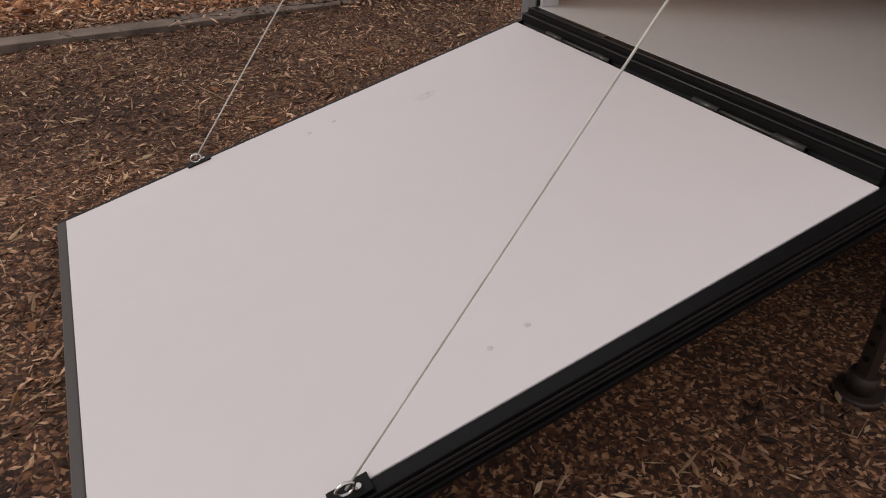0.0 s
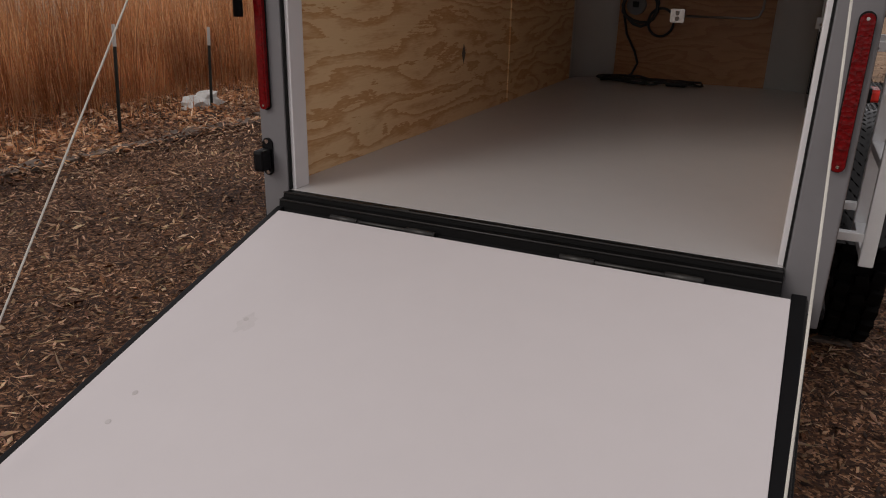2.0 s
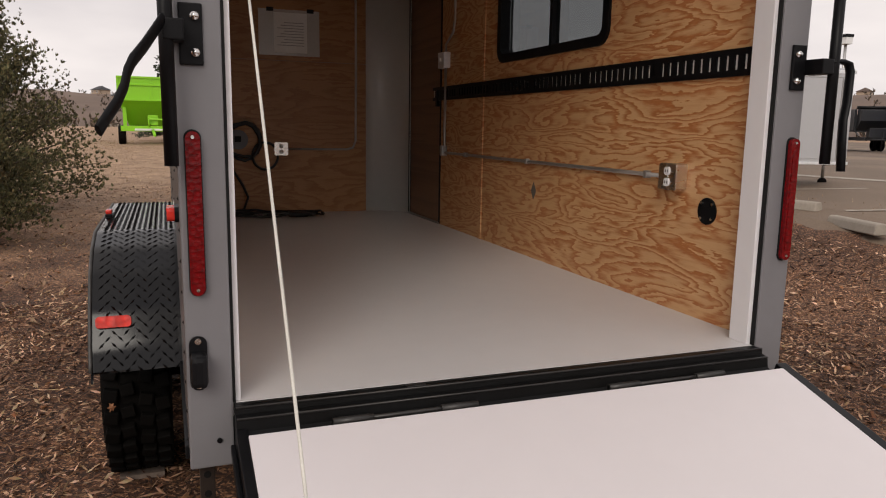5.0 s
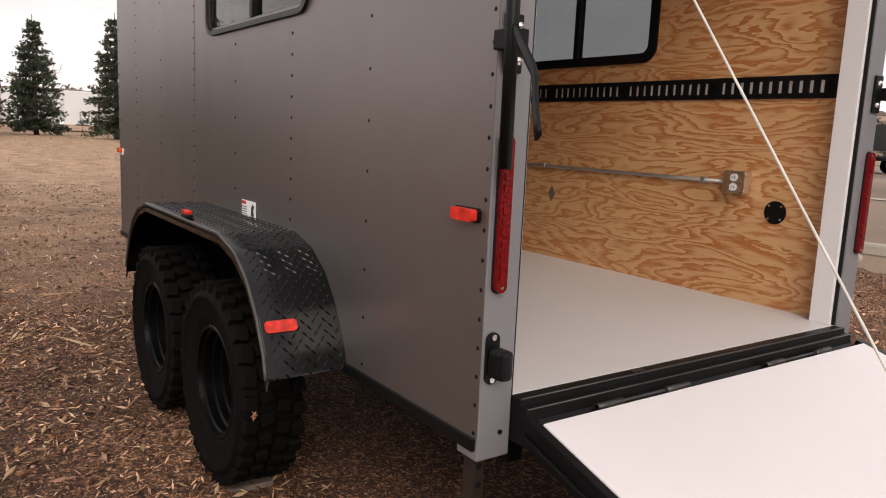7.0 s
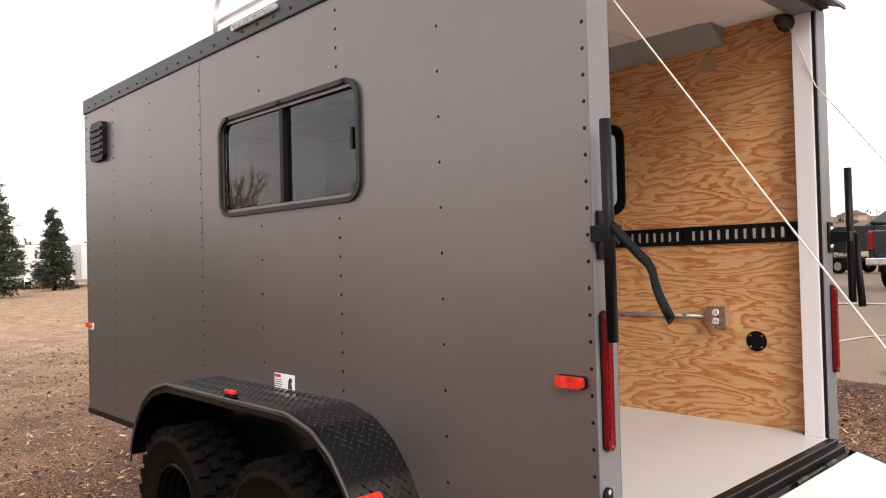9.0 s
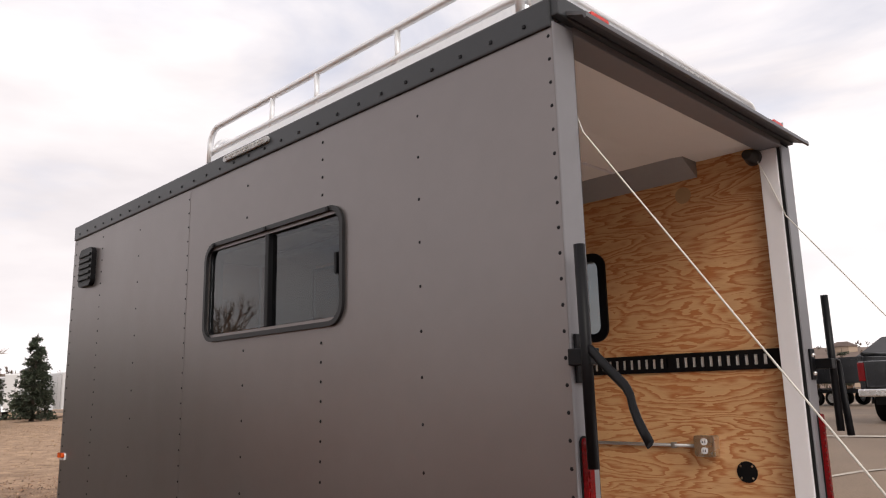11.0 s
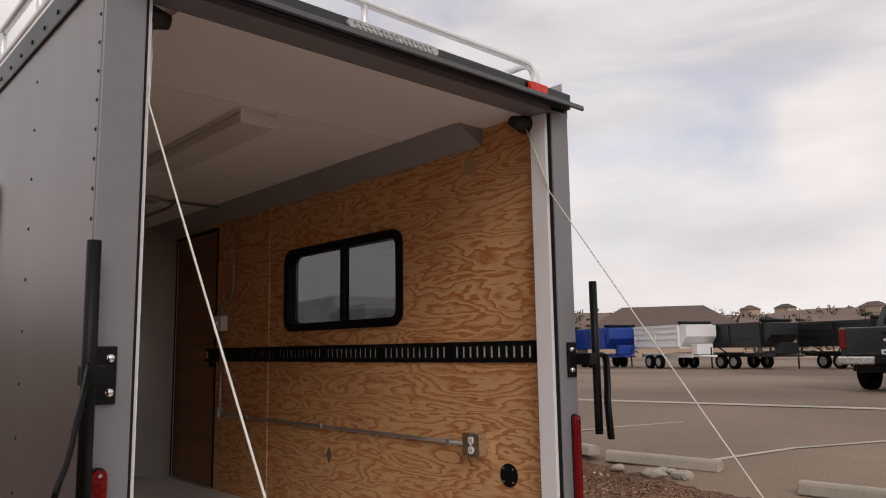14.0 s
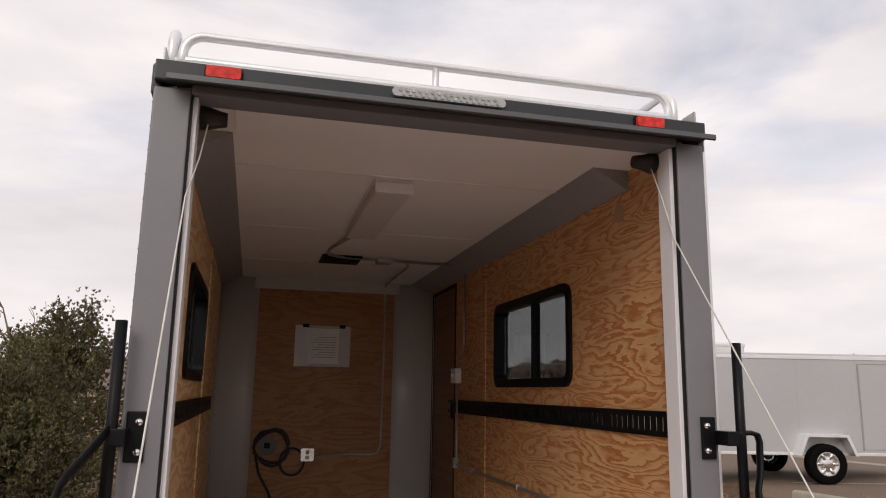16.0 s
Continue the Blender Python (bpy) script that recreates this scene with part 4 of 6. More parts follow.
part("ceiling_return", prism([(0.111, 3.019), (0.111, 2.974), (0.30, 2.99), (0.62, 3.019)], 1.60, Matrix(((1, 0, 0, 0), (0, 0, 1, -0.80), (0, 1, 0, 0), (0, 0, 0, 1)))), CEIL, trailer)

# rear lamps along the visor
for y in (0.84, -0.805):
    mk = part("roof_marker", prism(rounded(0.13, 0.05, 0.008), 0.008, Matrix.Translation((-0.036, y, 3.041)) @ FR), BLACK, trailer)
    part("lens", prism(rounded(0.118, 0.042, 0.008), 0.018, Matrix.Translation((-0.043, y, 3.041)) @ FR), REDM, mk, "bright red roof marker lens")


LEDB = plain("clear_led_housing", (0.42, 0.42, 0.42), 0.3, 0.2)


def led_bar(name, n, length, m):
    lb = part(name, prism(rounded(length, 0.034, 0.0165), 0.014, m), LEDB, trailer, "clear-lensed LED light bar, off")
    for r in range(2):
        for i in range(n):
            part("led", prism(disc(0.0065, 10), 0.005, m @ Matrix.Translation(((i - (n - 1) / 2) * (length - 0.05) / n + (0.006 if r else -0.006), 0.0075 * (1 if r else -1), 0.014))), CLEAR, lb)
    return lb


led_bar("rear_light_bar", 16, 0.44, Matrix.Translation((-0.037, 0.025, 3.05)) @ FR)
led_bar("side_light_bar", 16, 0.47, Matrix.Translation((2.05, W + 0.013, 3.036)) @ FX)

# roof rack of bent aluminium tube
rack = part("roof_rack", bmesh.new(), ALU, trailer, "bare aluminium tube roof rack")
RXA, RXB, RYK = 0.13, 2.55, 1.04


def rail_path(z, inset=0.0, r=0.07):
    x0, x1, y = RXA + inset, RXB - inset, RYK - inset
    out = []
    for cx, cy, a0 in ((x1 - r, y - r, 0), (x0 + r, y - r, 90), (x0 + r, -y + r, 180), (x1 - r, -y + r, 270)):
        out += [(cx + r * math.cos(radians(a0 + 15 * k)), cy + r * math.sin(radians(a0 + 15 * k)), z) for k in range(7)]
    return out


def hoop(a, b, top, r=0.075):
    """A rail between two feet that bends down to them at both ends."""
    a, b = Vector(a), Vector(b)
    d = (b - a).normalized()
    bend = [(r * (1 - math.cos(t)), r * math.sin(t)) for t in [math.pi / 2 * k / 6 for k in range(7)]]
    return [a] + [Vector((*(a + d * u).xy, top - r + v)) for u, v in bend] + [Vector((*(b - d * u).xy, top - r + v)) for u, v in bend[::-1]] + [b]


for s in (1, -1):
    part("upper_rail", tube(hoop((RXB, s * RYK, 3.085), (RXA + 0.02, s * RYK, 3.085), 3.295, 0.1), 0.018, 10), ALU, rack)
part("upper_rail", tube(hoop((RXA, 1.0, 3.085), (RXA, -1.0, 3.085), 3.252), 0.018, 10), ALU, rack)
part("upper_rail", tube(hoop((RXB, 1.0, 3.085), (RXB, -1.0, 3.085), 3.252), 0.018, 10), ALU, rack)
part("lower_rail", tube(rail_path(3.15), 0.018, 10, closed=True), ALU, rack)
part("base_rail", tube(rail_path(3.098), 0.026, 4, closed=True), ALU, rack)
for x in [0.32 + 0.19 * i for i in range(12)]:
    part("slat", box(x - 0.025, x + 0.025, -RYK, RYK, 3.128, 3.146, 0.003), ALU, rack)
for x in (0.84, 1.45, 1.86):
    for s in (1, -1):
        part("post", tube([(x, s * RYK, 3.1), (x, s * RYK, 3.29)], 0.014, 8), ALU, rack)
for y in (0.04, -0.62, 0.68):
    part("post", tube([(RXA, y, 3.09), (RXA, y, 3.25 if abs(y) < 0.1 else 3.15)], 0.014, 8), ALU, rack)
for x in (0.2, 1.3, 2.45):
    for s in (1, -1):
        part("foot_bracket", box(x - 0.05, x + 0.05, s * 1.03 - 0.02, s * 1.03 + 0.02, 3.07, 3.125, 0.004), ALU, rack)
for s in (1, -1):
    part("corner_plate", box(0.0, 0.09, s * 1.045 - 0.004, s * 1.045 + 0.004, 3.07, 3.135, 0.002), GALV, rack)

# interior fittings
SLOTM = plain("bright_zinc_backing", (0.7, 0.68, 0.65), 0.5, 0.1, 0.1, 20)
for s in (1, -1):
    tr = part("tie_down_track", bmesh.new(), BLACK, trailer, "black slotted tie-down track")
    bm = bmesh.new()
    a, b = sorted((s * 0.991, s * 1.0015))
    x1 = 3.76 if s < 0 else 3.95
    add_box(bm, 0.12, x1, a, b, 1.797, 1.822)
    add_box(bm, 0.12, x1, a, b, 1.878, 1.903)
    n = int((x1 - 0.12) / 0.0508)
    for i in range(n):
        x = 0.12 + i * 0.0508
        add_box(bm, x, x + (0.03 if i % 12 else 0.06), a, b, 1.822, 1.878)
    part("slotted_rail", bm, BLACK, tr)
    a, b = sorted((s * 1.0008, s * 1.0018))
    part("backing", box(0.13, x1 - 0.01, a, b, 1.81, 1.89), SLOTM, tr)
KNOT = plain("grey_putty_patch", (0.13, 0.11, 0.095), 0.7)
for x, y, z, w, h in ((1.93, -1, 1.21, 0.065, 0.11), (1.906, 1, 1.197, 0.055, 0.12)):
    part("knot_patch", prism([(w / 2, 0), (0, h / 2), (-w / 2, 0), (0, -h / 2)], 0.0015, side_at(x, y * 1.0015, z, -y)), KNOT, trailer)
part("wood_plug", prism(disc(0.05, 20), 0.0015, side_at(0.60, -1.0015, 2.835, 1)), plain("pale_wood_plug", (0.42, 0.27, 0.14), 0.6), trailer)
cov = part("round_port", prism(disc(0.056, 24), 0.005, side_at(0.372, -1.0015, 1.257, 1)), BLACK, trailer, "round black cable port")
for a in (45, 135, 225, 315):
    part("screw", prism(disc(0.006, 8), 0.003, side_at(0.372 + 0.044 * math.cos(radians(a)), -0.996, 1.257 + 0.044 * math.sin(radians(a)), 1)), CHROME, cov)


def outlet(m, w=0.12, h=0.115, depth=0.055):
    """A steel box with two white sockets; x across, y up, z out of the wall."""
    ob = part("power_outlet", prism(rounded(w, h, 0.012), depth, m), CHROME, trailer, "galvanised outlet box with white sockets")
    part("cover", prism(rounded(w * 0.98, h * 0.96, 0.012), 0.004, m @ Matrix.Translation((0, 0, depth))), CHROME, ob)
    for dy in (-0.024, 0.024):
        part("socket", prism(rounded(0.036, 0.036, 0.014), 0.004, m @ Matrix.Translation((0, dy, depth + 0.004))), WHITEM, ob)
        for dx in (-0.007, 0.007):
            part("slot", prism([(dx - 0.0018, -0.006), (dx + 0.0018, -0.006), (dx + 0.0018, 0.006), (dx - 0.0018, 0.006)], 0.001, m @ Matrix.Translation((0, dy, depth + 0.008))), SEAL, ob)
    part("screw", prism(disc(0.004, 8), 0.002, m @ Matrix.Translation((0, 0, depth + 0.004))), CHROME, ob)
    return ob


outlet(side_at(0.575, -1.0015, 1.388, 1))
outlet(Matrix.Translation((4.6545, 0.132, 1.372)) @ FR)
cd = part("conduit", tube([(0.63, -0.985, 1.385), (1.2, -0.987, 1.385), (2.4, -0.987, 1.385), (3.42, -0.987, 1.385), (3.45, -0.987, 1.40), (3.455, -0.987, 1.43), (3.455, -0.987, 2.05)], 0.0105, 8), GALV, trailer, "galvanised wiring conduit")
for x in (0.78, 2.0, 3.0):
    part("strap", box(x - 0.012, x + 0.012, -1.001, -0.972, 1.368, 1.402, 0.003), GALV, cd)
part("elbow", box(3.43, 3.48, -1.001, -0.955, 1.36, 1.44, 0.006), GALV, cd)
bx = part("switch_box", box(3.385, 3.52, -1.001, -0.945, 2.04, 2.16, 0.006), WHITEM, trailer, "small white switch box")
part("toggle", box(3.44, 3.46, -0.945, -0.93, 2.09, 2.115, 0.003), WHITEM, bx)
part("conduit", tube([(3.455, -0.987, 2.16), (3.455, -0.987, 2.22), (3.30, -0.987, 2.30), (3.27, -0.987, 2.38), (3.27, -0.985, 2.98)], 0.009, 8), GALV, trailer)
part("conduit", tube([(3.27, -0.98, 3.004), (3.27, -0.3, 3.004), (3.20, 0.08, 3.004), (3.12, 0.16, 3.004), (2.9, 0.17, 3.004), (2.2, 0.06, 2.99)], 0.011, 8), GALV, trailer)
part("junction_box", box(3.2, 3.34, -0.36, -0.24, 2.98, 3.019, 0.006), GALV, trailer)
part("conduit", tube([(3.3, -0.5, 3.004), (3.5, -0.55, 3.004), (4.60, -0.56, 3.004), (4.64, -0.56, 2.97), (4.645, -0.56, 2.0), (4.645, -0.555, 1.45), (4.645, -0.53, 1.385), (4.645, -0.47, 1.37), (4.645, 0.06, 1.37)], 0.0105, 8), GALV, trailer)
cl = part("ceiling_light", box(0.985, 2.2, -0.055, 0.135, 2.948, 3.0, 0.012), plain("white_light_diffuser", (0.6, 0.57, 0.54), 0.35, 0, 0.03), trailer, "long white ceiling light, switched off")
part("housing", box(0.98, 2.205, -0.06, 0.14, 3.0, 3.019, 0.004), WHITEM, cl)
part("end_cap", box(0.975, 0.984, -0.058, 0.138, 2.946, 3.0, 0.003), WHITEM, cl)
rvn = part("ceiling_vent", box(3.2, 3.55, -0.12, 0.2, 3.002, 3.019, 0.005), SEAL, trailer, "dark ceiling roof vent")
for i in range(5):
    part("vent_slat", box(3.23 + i * 0.06, 3.25 + i * 0.06, -0.1, 0.18, 2.994, 3.003, 0.002), BLACK, rvn)
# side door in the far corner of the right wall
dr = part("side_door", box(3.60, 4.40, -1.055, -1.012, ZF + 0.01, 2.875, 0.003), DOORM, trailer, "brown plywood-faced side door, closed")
for x0, x1, z0, z1 in ((3.575, 3.60, ZF, 2.90), (4.395, 4.42, ZF, 2.90), (3.60, 4.395, 2.875, 2.90)):
    part("door_frame", box(x0, x1, -1.03, -0.995, z0, z1, 0.002), BLACK, dr)
part("door_latch", box(3.64, 3.68, -1.011, -0.985, 1.75, 1.88, 0.004), BLACK, dr)
part("threshold", box(3.58, 4.42, -1.012, -0.985, ZF + 0.001, ZF + 0.012, 0.002), GALV, dr)

# ---- loose things in the trailer ----
cord_pts = []
for i in range(70):
    a = i * 0.42
    r = 0.155 + 0.012 * math.sin(i * 1.3)
    cord_pts.append((4.625 - 0.004 * (i % 5), 0.46 + r * math.cos(a), 1.44 + r * math.sin(a) * (1.05 if i < 40 else 0.9)))
cord = thing("power_cord", "black power cord coiled on the wall and trailing onto the floor", "power cord", pose(4.3, 0.2, ZF))
CORDM = plain("black_cord_rubber", (0.012, 0.012, 0.013), 0.5, 0, 0.2, 40)


def at_base(ob, base):
    ob.matrix_parent_inverse = base.matrix_world.inverted()
    return ob


bpy.context.view_layer.update()
at_base(part("hanging_coil", tube(cord_pts, 0.0115, 7), CORDM, cord), cord)
at_base(part("second_loop", tube([(4.62, 0.27 + 0.11 * math.cos(a / 8), 1.31 + 0.12 * math.sin(a / 8)) for a in range(0, 51)], 0.0115, 7), CORDM, cord), cord)
at_base(part("trailing_cord", tube([(4.62, 0.6, 1.36), (4.615, 0.56, 1.2), (4.6, 0.47, 1.05), (4.58, 0.43, 0.95), (4.55, 0.47, 0.85), (4.5, 0.55, ZF + 0.01), (4.42, 0.7, ZF + 0.01)], 0.0115, 7), CORDM, cord), cord)
random.seed(11)
pile = []
for i in range(90):
    a = i * 0.33
    pile.append((4.36 + 0.12 * math.sin(a) + random.uniform(-0.02, 0.02), 0.28 + 0.42 * math.cos(a * 0.97) + 0.05 * math.sin(a * 0.31), ZF + 0.012 + 0.028 * (i % 7) / 7 + 0.02 * (i / 90)))
at_base(part("floor_coil", tube(pile, 0.0095, 6), CORDM, cord), cord)
at_base(part("plug_block", box(4.30, 4.40, -0.05, 0.12, ZF, ZF + 0.045, 0.012), CORDM, cord), cord)
at_base(part("wall_inlet", prism(disc(0.085, 24), 0.05, Matrix.Translation((4.654, 0.50, 1.45)) @ FR), plain("grey_plastic_inlet", (0.12, 0.12, 0.125), 0.45), cord, "grey round power inlet"), cord)
at_base(part("inlet_flap", box(4.596, 4.603, 0.475, 0.53, 1.43, 1.48, 0.003), SEAL, cord), cord)

paper = thing("paper_notice", "printed white sheets in a clear sleeve taped to plywood", "paper", pose(4.652, 0.03, 2.18))
bpy.context.view_layer.update()
at_base(part("sleeve", box(4.650, 4.6535, -0.23, 0.30, 2.185, 2.575), plain("hazy_plastic_sleeve", (0.5, 0.48, 0.45), 0.25), paper), paper)
at_base(part("sheet", box(4.6485, 4.6498, -0.12, 0.17, 2.21, 2.55), LABELW, paper), paper)
for i in range(9):
    at_base(part("text_bar", box(4.6475, 4.6484, -0.09, 0.14 - 0.03 * (i % 3), 2.27 + i * 0.024, 2.276 + i * 0.024), plain("faint_print", (0.35, 0.35, 0.36), 0.6) if i == 0 else bpy.data.materials["faint_print"], paper), paper)
for y in (-0.15, 0.2):
    at_base(part("tape", box(4.646, 4.6495, y - 0.03, y + 0.03, 2.555, 2.59), SEAL, paper), paper)

# ladder on the hidden side
LY = -1.18
ladder = part("side_ladder", box(0.17, 0.20, LY - 0.022, LY + 0.022, 0.78, 3.12, 0.004), ALU, trailer, "bare aluminium ladder fixed to the side wall")
part("rail", box(0.57, 0.60, LY - 0.022, LY + 0.022, 0.78, 3.12, 0.004), ALU, ladder)
for i in range(8):
    part("rung", box(0.20, 0.57, LY - 0.02, LY + 0.02, 0.79 + i * 0.3, 0.82 + i * 0.3, 0.004), ALU, ladder)
for z in (0.86, 1.45, 2.1, 2.9):
    for x in (0.185, 0.585):
        part("standoff", box(x - 0.015, x + 0.015, LY + 0.022, -W, z, z + 0.03, 0.003), ALU, ladder)

# wheel boards
WOODOLD = plain("weathered_grey_wood", (0.2, 0.155, 0.125), 0.85, 0, 0.35, 14, 0.4, 60, tint=(0.14, 0.1, 0.08))
for x, y in ((1.49, 1.25), (1.49, -1.25)):
    tagged(part("wheel_board", box(x - 0.2, x + 0.06, y - 0.09, y + 0.1, -0.035, 0.018, 0.004), WOODOLD), "weathered wood board under the trailer wheel", "board", "wheel boards")


leaf = bmesh.new()
rim_pts = [(0.0, 0.042), (0.014, 0.018), (0.034, 0.02), (0.022, 0.0), (0.028, -0.02), (0.008, -0.016), (0.0, -0.04), (-0.01, -0.016), (-0.03, -0.018), (-0.02, 0.002), (-0.032, 0.022), (-0.012, 0.016)]
hub_v = leaf.verts.new((0, 0, 0.007))
rim_v = [leaf.verts.new((x, y, 0.004 * math.sin(k * 2.1))) for k, (x, y) in enumerate(rim_pts)]
for k in range(len(rim_v)):
    leaf.faces.new((hub_v, rim_v[k], rim_v[(k + 1) % len(rim_v)]))
ob = part("dry_leaf", leaf, plain("curled_dry_leaf", (0.36, 0.16, 0.075), 0.8, 0, 0.3, 40))
ob.matrix_world = pose(1.038, 1.345, 0.44, 0, -86, 20) @ Matrix.Diagonal((0.6, 0.45, 0.9, 1))
tagged(ob, "curled orange-brown dry leaf caught on the tyre tread", "leaf")


# ---- helpers for scattered stuff ----
def soup(name, verts, faces, material, label, category, kind="stuff"):
    me = bpy.data.meshes.new(name)
    me.from_pydata(verts, [], faces)
    me.materials.append(material)
    return tagged(new(name, me), label, category, kind=kind)


def chips(name, n, region, size, material, label, seed, lift=0.012, keep=None):
    """Thin bent splinters lying at all angles."""
    rng = np.random.default_rng(seed)
    verts, faces = [], []
    made = 0
    while made < n:
        x, y = region(rng)
        if keep and not keep(x, y):
            made += 1
            continue
        ln, wd = size[0] * math.exp(rng.normal(0, 0.45)), size[1] * math.exp(rng.normal(0, 0.35))
        a, tilt, roll = rng.uniform(0, 2 * math.pi), rng.normal(0, 0.3), rng.normal(0, 0.5)
        u = np.array((math.cos(a) * math.cos(tilt), math.sin(a) * math.cos(tilt), math.sin(tilt)))
        v = np.array((-math.sin(a) * math.cos(roll), math.cos(a) * math.cos(roll), math.sin(roll)))
        o = np.array((x, y, bumpy_ground(x, y) + lift * rng.uniform(0.1, 1.3)))
        w = np.cross(u, v) * wd * 0.3
        i = len(verts)
        verts += [tuple(o - u * ln), tuple(o + v * wd + w * 0.3), tuple(o + u * ln * 0.95), tuple(o - v * wd), tuple(o + w)]
        faces += [(i, i + 1, i + 4), (i + 1, i + 2, i + 4), (i + 2, i + 3, i + 4), (i + 3, i, i + 4)]
        made += 1
    return soup(name, verts, faces, material, label, "wood chips")


MULCHC = chip_mat("loose_wood_chips", (0.022, 0.010, 0.0055), (0.17, 0.078, 0.038), (0.9, 0.62, 0.42))
LEAFC = chip_mat("dry_leaves", (0.16, 0.06, 0.02), (0.32, 0.15, 0.06), (0.55, 0.36, 0.2))
LITTERC = chip_mat("leaf_litter", (0.24, 0.09, 0.036), (0.6, 0.31, 0.15), (0.88, 0.66, 0.46))
STRAWC = chip_mat("straw", (0.22, 0.14, 0.08), (0.42, 0.29, 0.16), (0.66, 0.52, 0.36))
outside = lambda x, y: not (0.0 < x < 4.7 and -0.95 < y < 0.95) and not (-2.0 < x < 0 and -0.9 < y < 0.85) and y > lot_edge(x) + 0.1
chips("wood_chips", 80000, lambda r: (r.uniform(-3.4, 5.0), r.uniform(-3.8, 4.9)), (0.022, 0.0055), MULCHC, "loose brown wood chips over the ground", 1, keep=outside)
chips("far_wood_chips", 15000, lambda r: (r.uniform(3.0, 16.0), r.uniform(-8.0, 6.0)), (0.03, 0.009), MULCHC, "loose brown wood chips further off", 2, keep=outside)
chips("verge_wood_chips", 16000, lambda r: (r.uniform(-1.0, 8.0), r.uniform(-7.4, -2.6)), (0.03, 0.007), MULCHC, "pale wood chips along the asphalt verge", 6, 0.02, keep=outside)
chips("pale_splinters", 5000, lambda r: (r.uniform(-3.4, 6.0), r.uniform(-3.8, 4.9)), (0.034, 0.0075), STRAWC, "larger pale wood splinters on the mulch", 9, 0.022, keep=outside)
chips("edge_wood_chips", 5000, lambda r: (r.uniform(-3.2, 8.5), r.normal(4.75, 0.22)), (0.03, 0.009), MULCHC, "wood chips drifted over the edging timbers", 12, 0.06)
chips("leaf_litter", 24000, lambda r: (r.uniform(-5.0, 14.0), r.uniform(4.7, 8.6)), (0.034, 0.015), LITTERC, "pale orange leaf litter under the tall grass", 10, 0.06)
chips("dry_leaves", 2600, lambda r: (r.uniform(-3.5, 12.0), r.uniform(-6.0, 7.0)), (0.022, 0.013), LEAFC, "scattered dry orange leaves", 3, 0.02, keep=outside)
chips("straw", 3200, lambda r: (r.uniform(-3.5, 10.0), r.uniform(-6.0, 6.0)), (0.05, 0.002), STRAWC, "pale straw stalks lying on mulch", 5, 0.02, keep=outside)
rng = np.random.default_rng(8)


def blades(name, n, region, height, width, material, label, seed, lean=0.25):
    rng = np.random.default_rng(seed)
    verts, faces = [], []
    for _ in range(n):
        x, y = region(rng)
        h = height * rng.uniform(0.45, 1.15)
        a, b = rng.uniform(0, 2 * math.pi), rng.uniform(0, 2 * math.pi)
        dx, dy = lean * h * math.cos(b) * rng.uniform(0.1, 1), lean * h * math.sin(b) * rng.uniform(0.1, 1)
        wx, wy = width * math.cos(a), width * math.sin(a)
        z = ground_z(x, y) - 0.02
        i = len(verts)
        verts += [(x - wx, y - wy, z), (x + wx, y + wy, z), (x + dx * 0.4 + wx * 0.7, y + dy * 0.4 + wy * 0.7, z + h * 0.55), (x + dx * 0.4 - wx * 0.7, y + dy * 0.4 - wy * 0.7, z + h * 0.55), (x + dx, y + dy, z + h)]
        faces += [(i, i + 1, i + 2, i + 3), (i + 3, i + 2, i + 4)]
    return soup(name, verts, faces, material, label, "grass")


GRASSC = chip_mat("tall_dry_grass", (0.42, 0.17, 0.07), (0.72, 0.36, 0.16), (0.85, 0.6, 0.36), 0.45)
blades("tall_grass", 21000, lambda r: (r.uniform(-6, 17), 6.75 + abs(r.normal(0, 1)) * 3.2), 1.7, 0.006, GRASSC, "dense stand of tall orange dry grass", 21, 0.28)
blades("short_grass", 4200, lambda r: (r.uniform(-6, 15), 7.4 - 1.9 * r.uniform(0, 1) ** 2), 0.32, 0.004, GRASSC, "short tufts of dry orange grass", 22, 0.6)
blades("field_grass", 16000, lambda r: (r.uniform(5, 45) , r.uniform(-9, 6)), 0.07, 0.008, STRAWC, "low tan stubble across the field", 23, 1.2)


# ---- trees and shrubs ----
BARK = plain("grey_brown_bark", (0.075, 0.058, 0.047), 0.9, 0, 0.4, 12, 0.6, 40)
JUNI = chip_mat("juniper_leaf", (0.045, 0.055, 0.025), (0.13, 0.135, 0.062), (0.27, 0.23, 0.11))
SPRU = chip_mat("spruce_needle", (0.022, 0.036, 0.024), (0.06, 0.085, 0.055), (0.13, 0.15, 0.1))
TWIG = plain("pale_bare_twigs", (0.27, 0.2, 0.155), 0.9, 0, 0.2, 10)


def tufts(O, D, S, rng, k=3, spread=0.45):
    """Narrow leaves, k from each point O about the direction D, of length S."""
    O, D, S = np.repeat(O, k, 0), np.repeat(D, k, 0), np.repeat(S, k)[:, None]
    e = D + rng.normal(0, spread, O.shape)
    e /= np.linalg.norm(e, axis=1, keepdims=True)
    s = np.cross(e, rng.normal(0, 1, O.shape))
    s = s / np.linalg.norm(s, axis=1, keepdims=True) * S * 0.16
    mid, tip = O + e * S * 0.5, O + e * S
    v = np.stack((O, mid + s, tip, mid - s), 1).reshape(-1, 3)
    f = np.arange(len(v)).reshape(-1, 4)
    return v.tolist(), f.tolist()


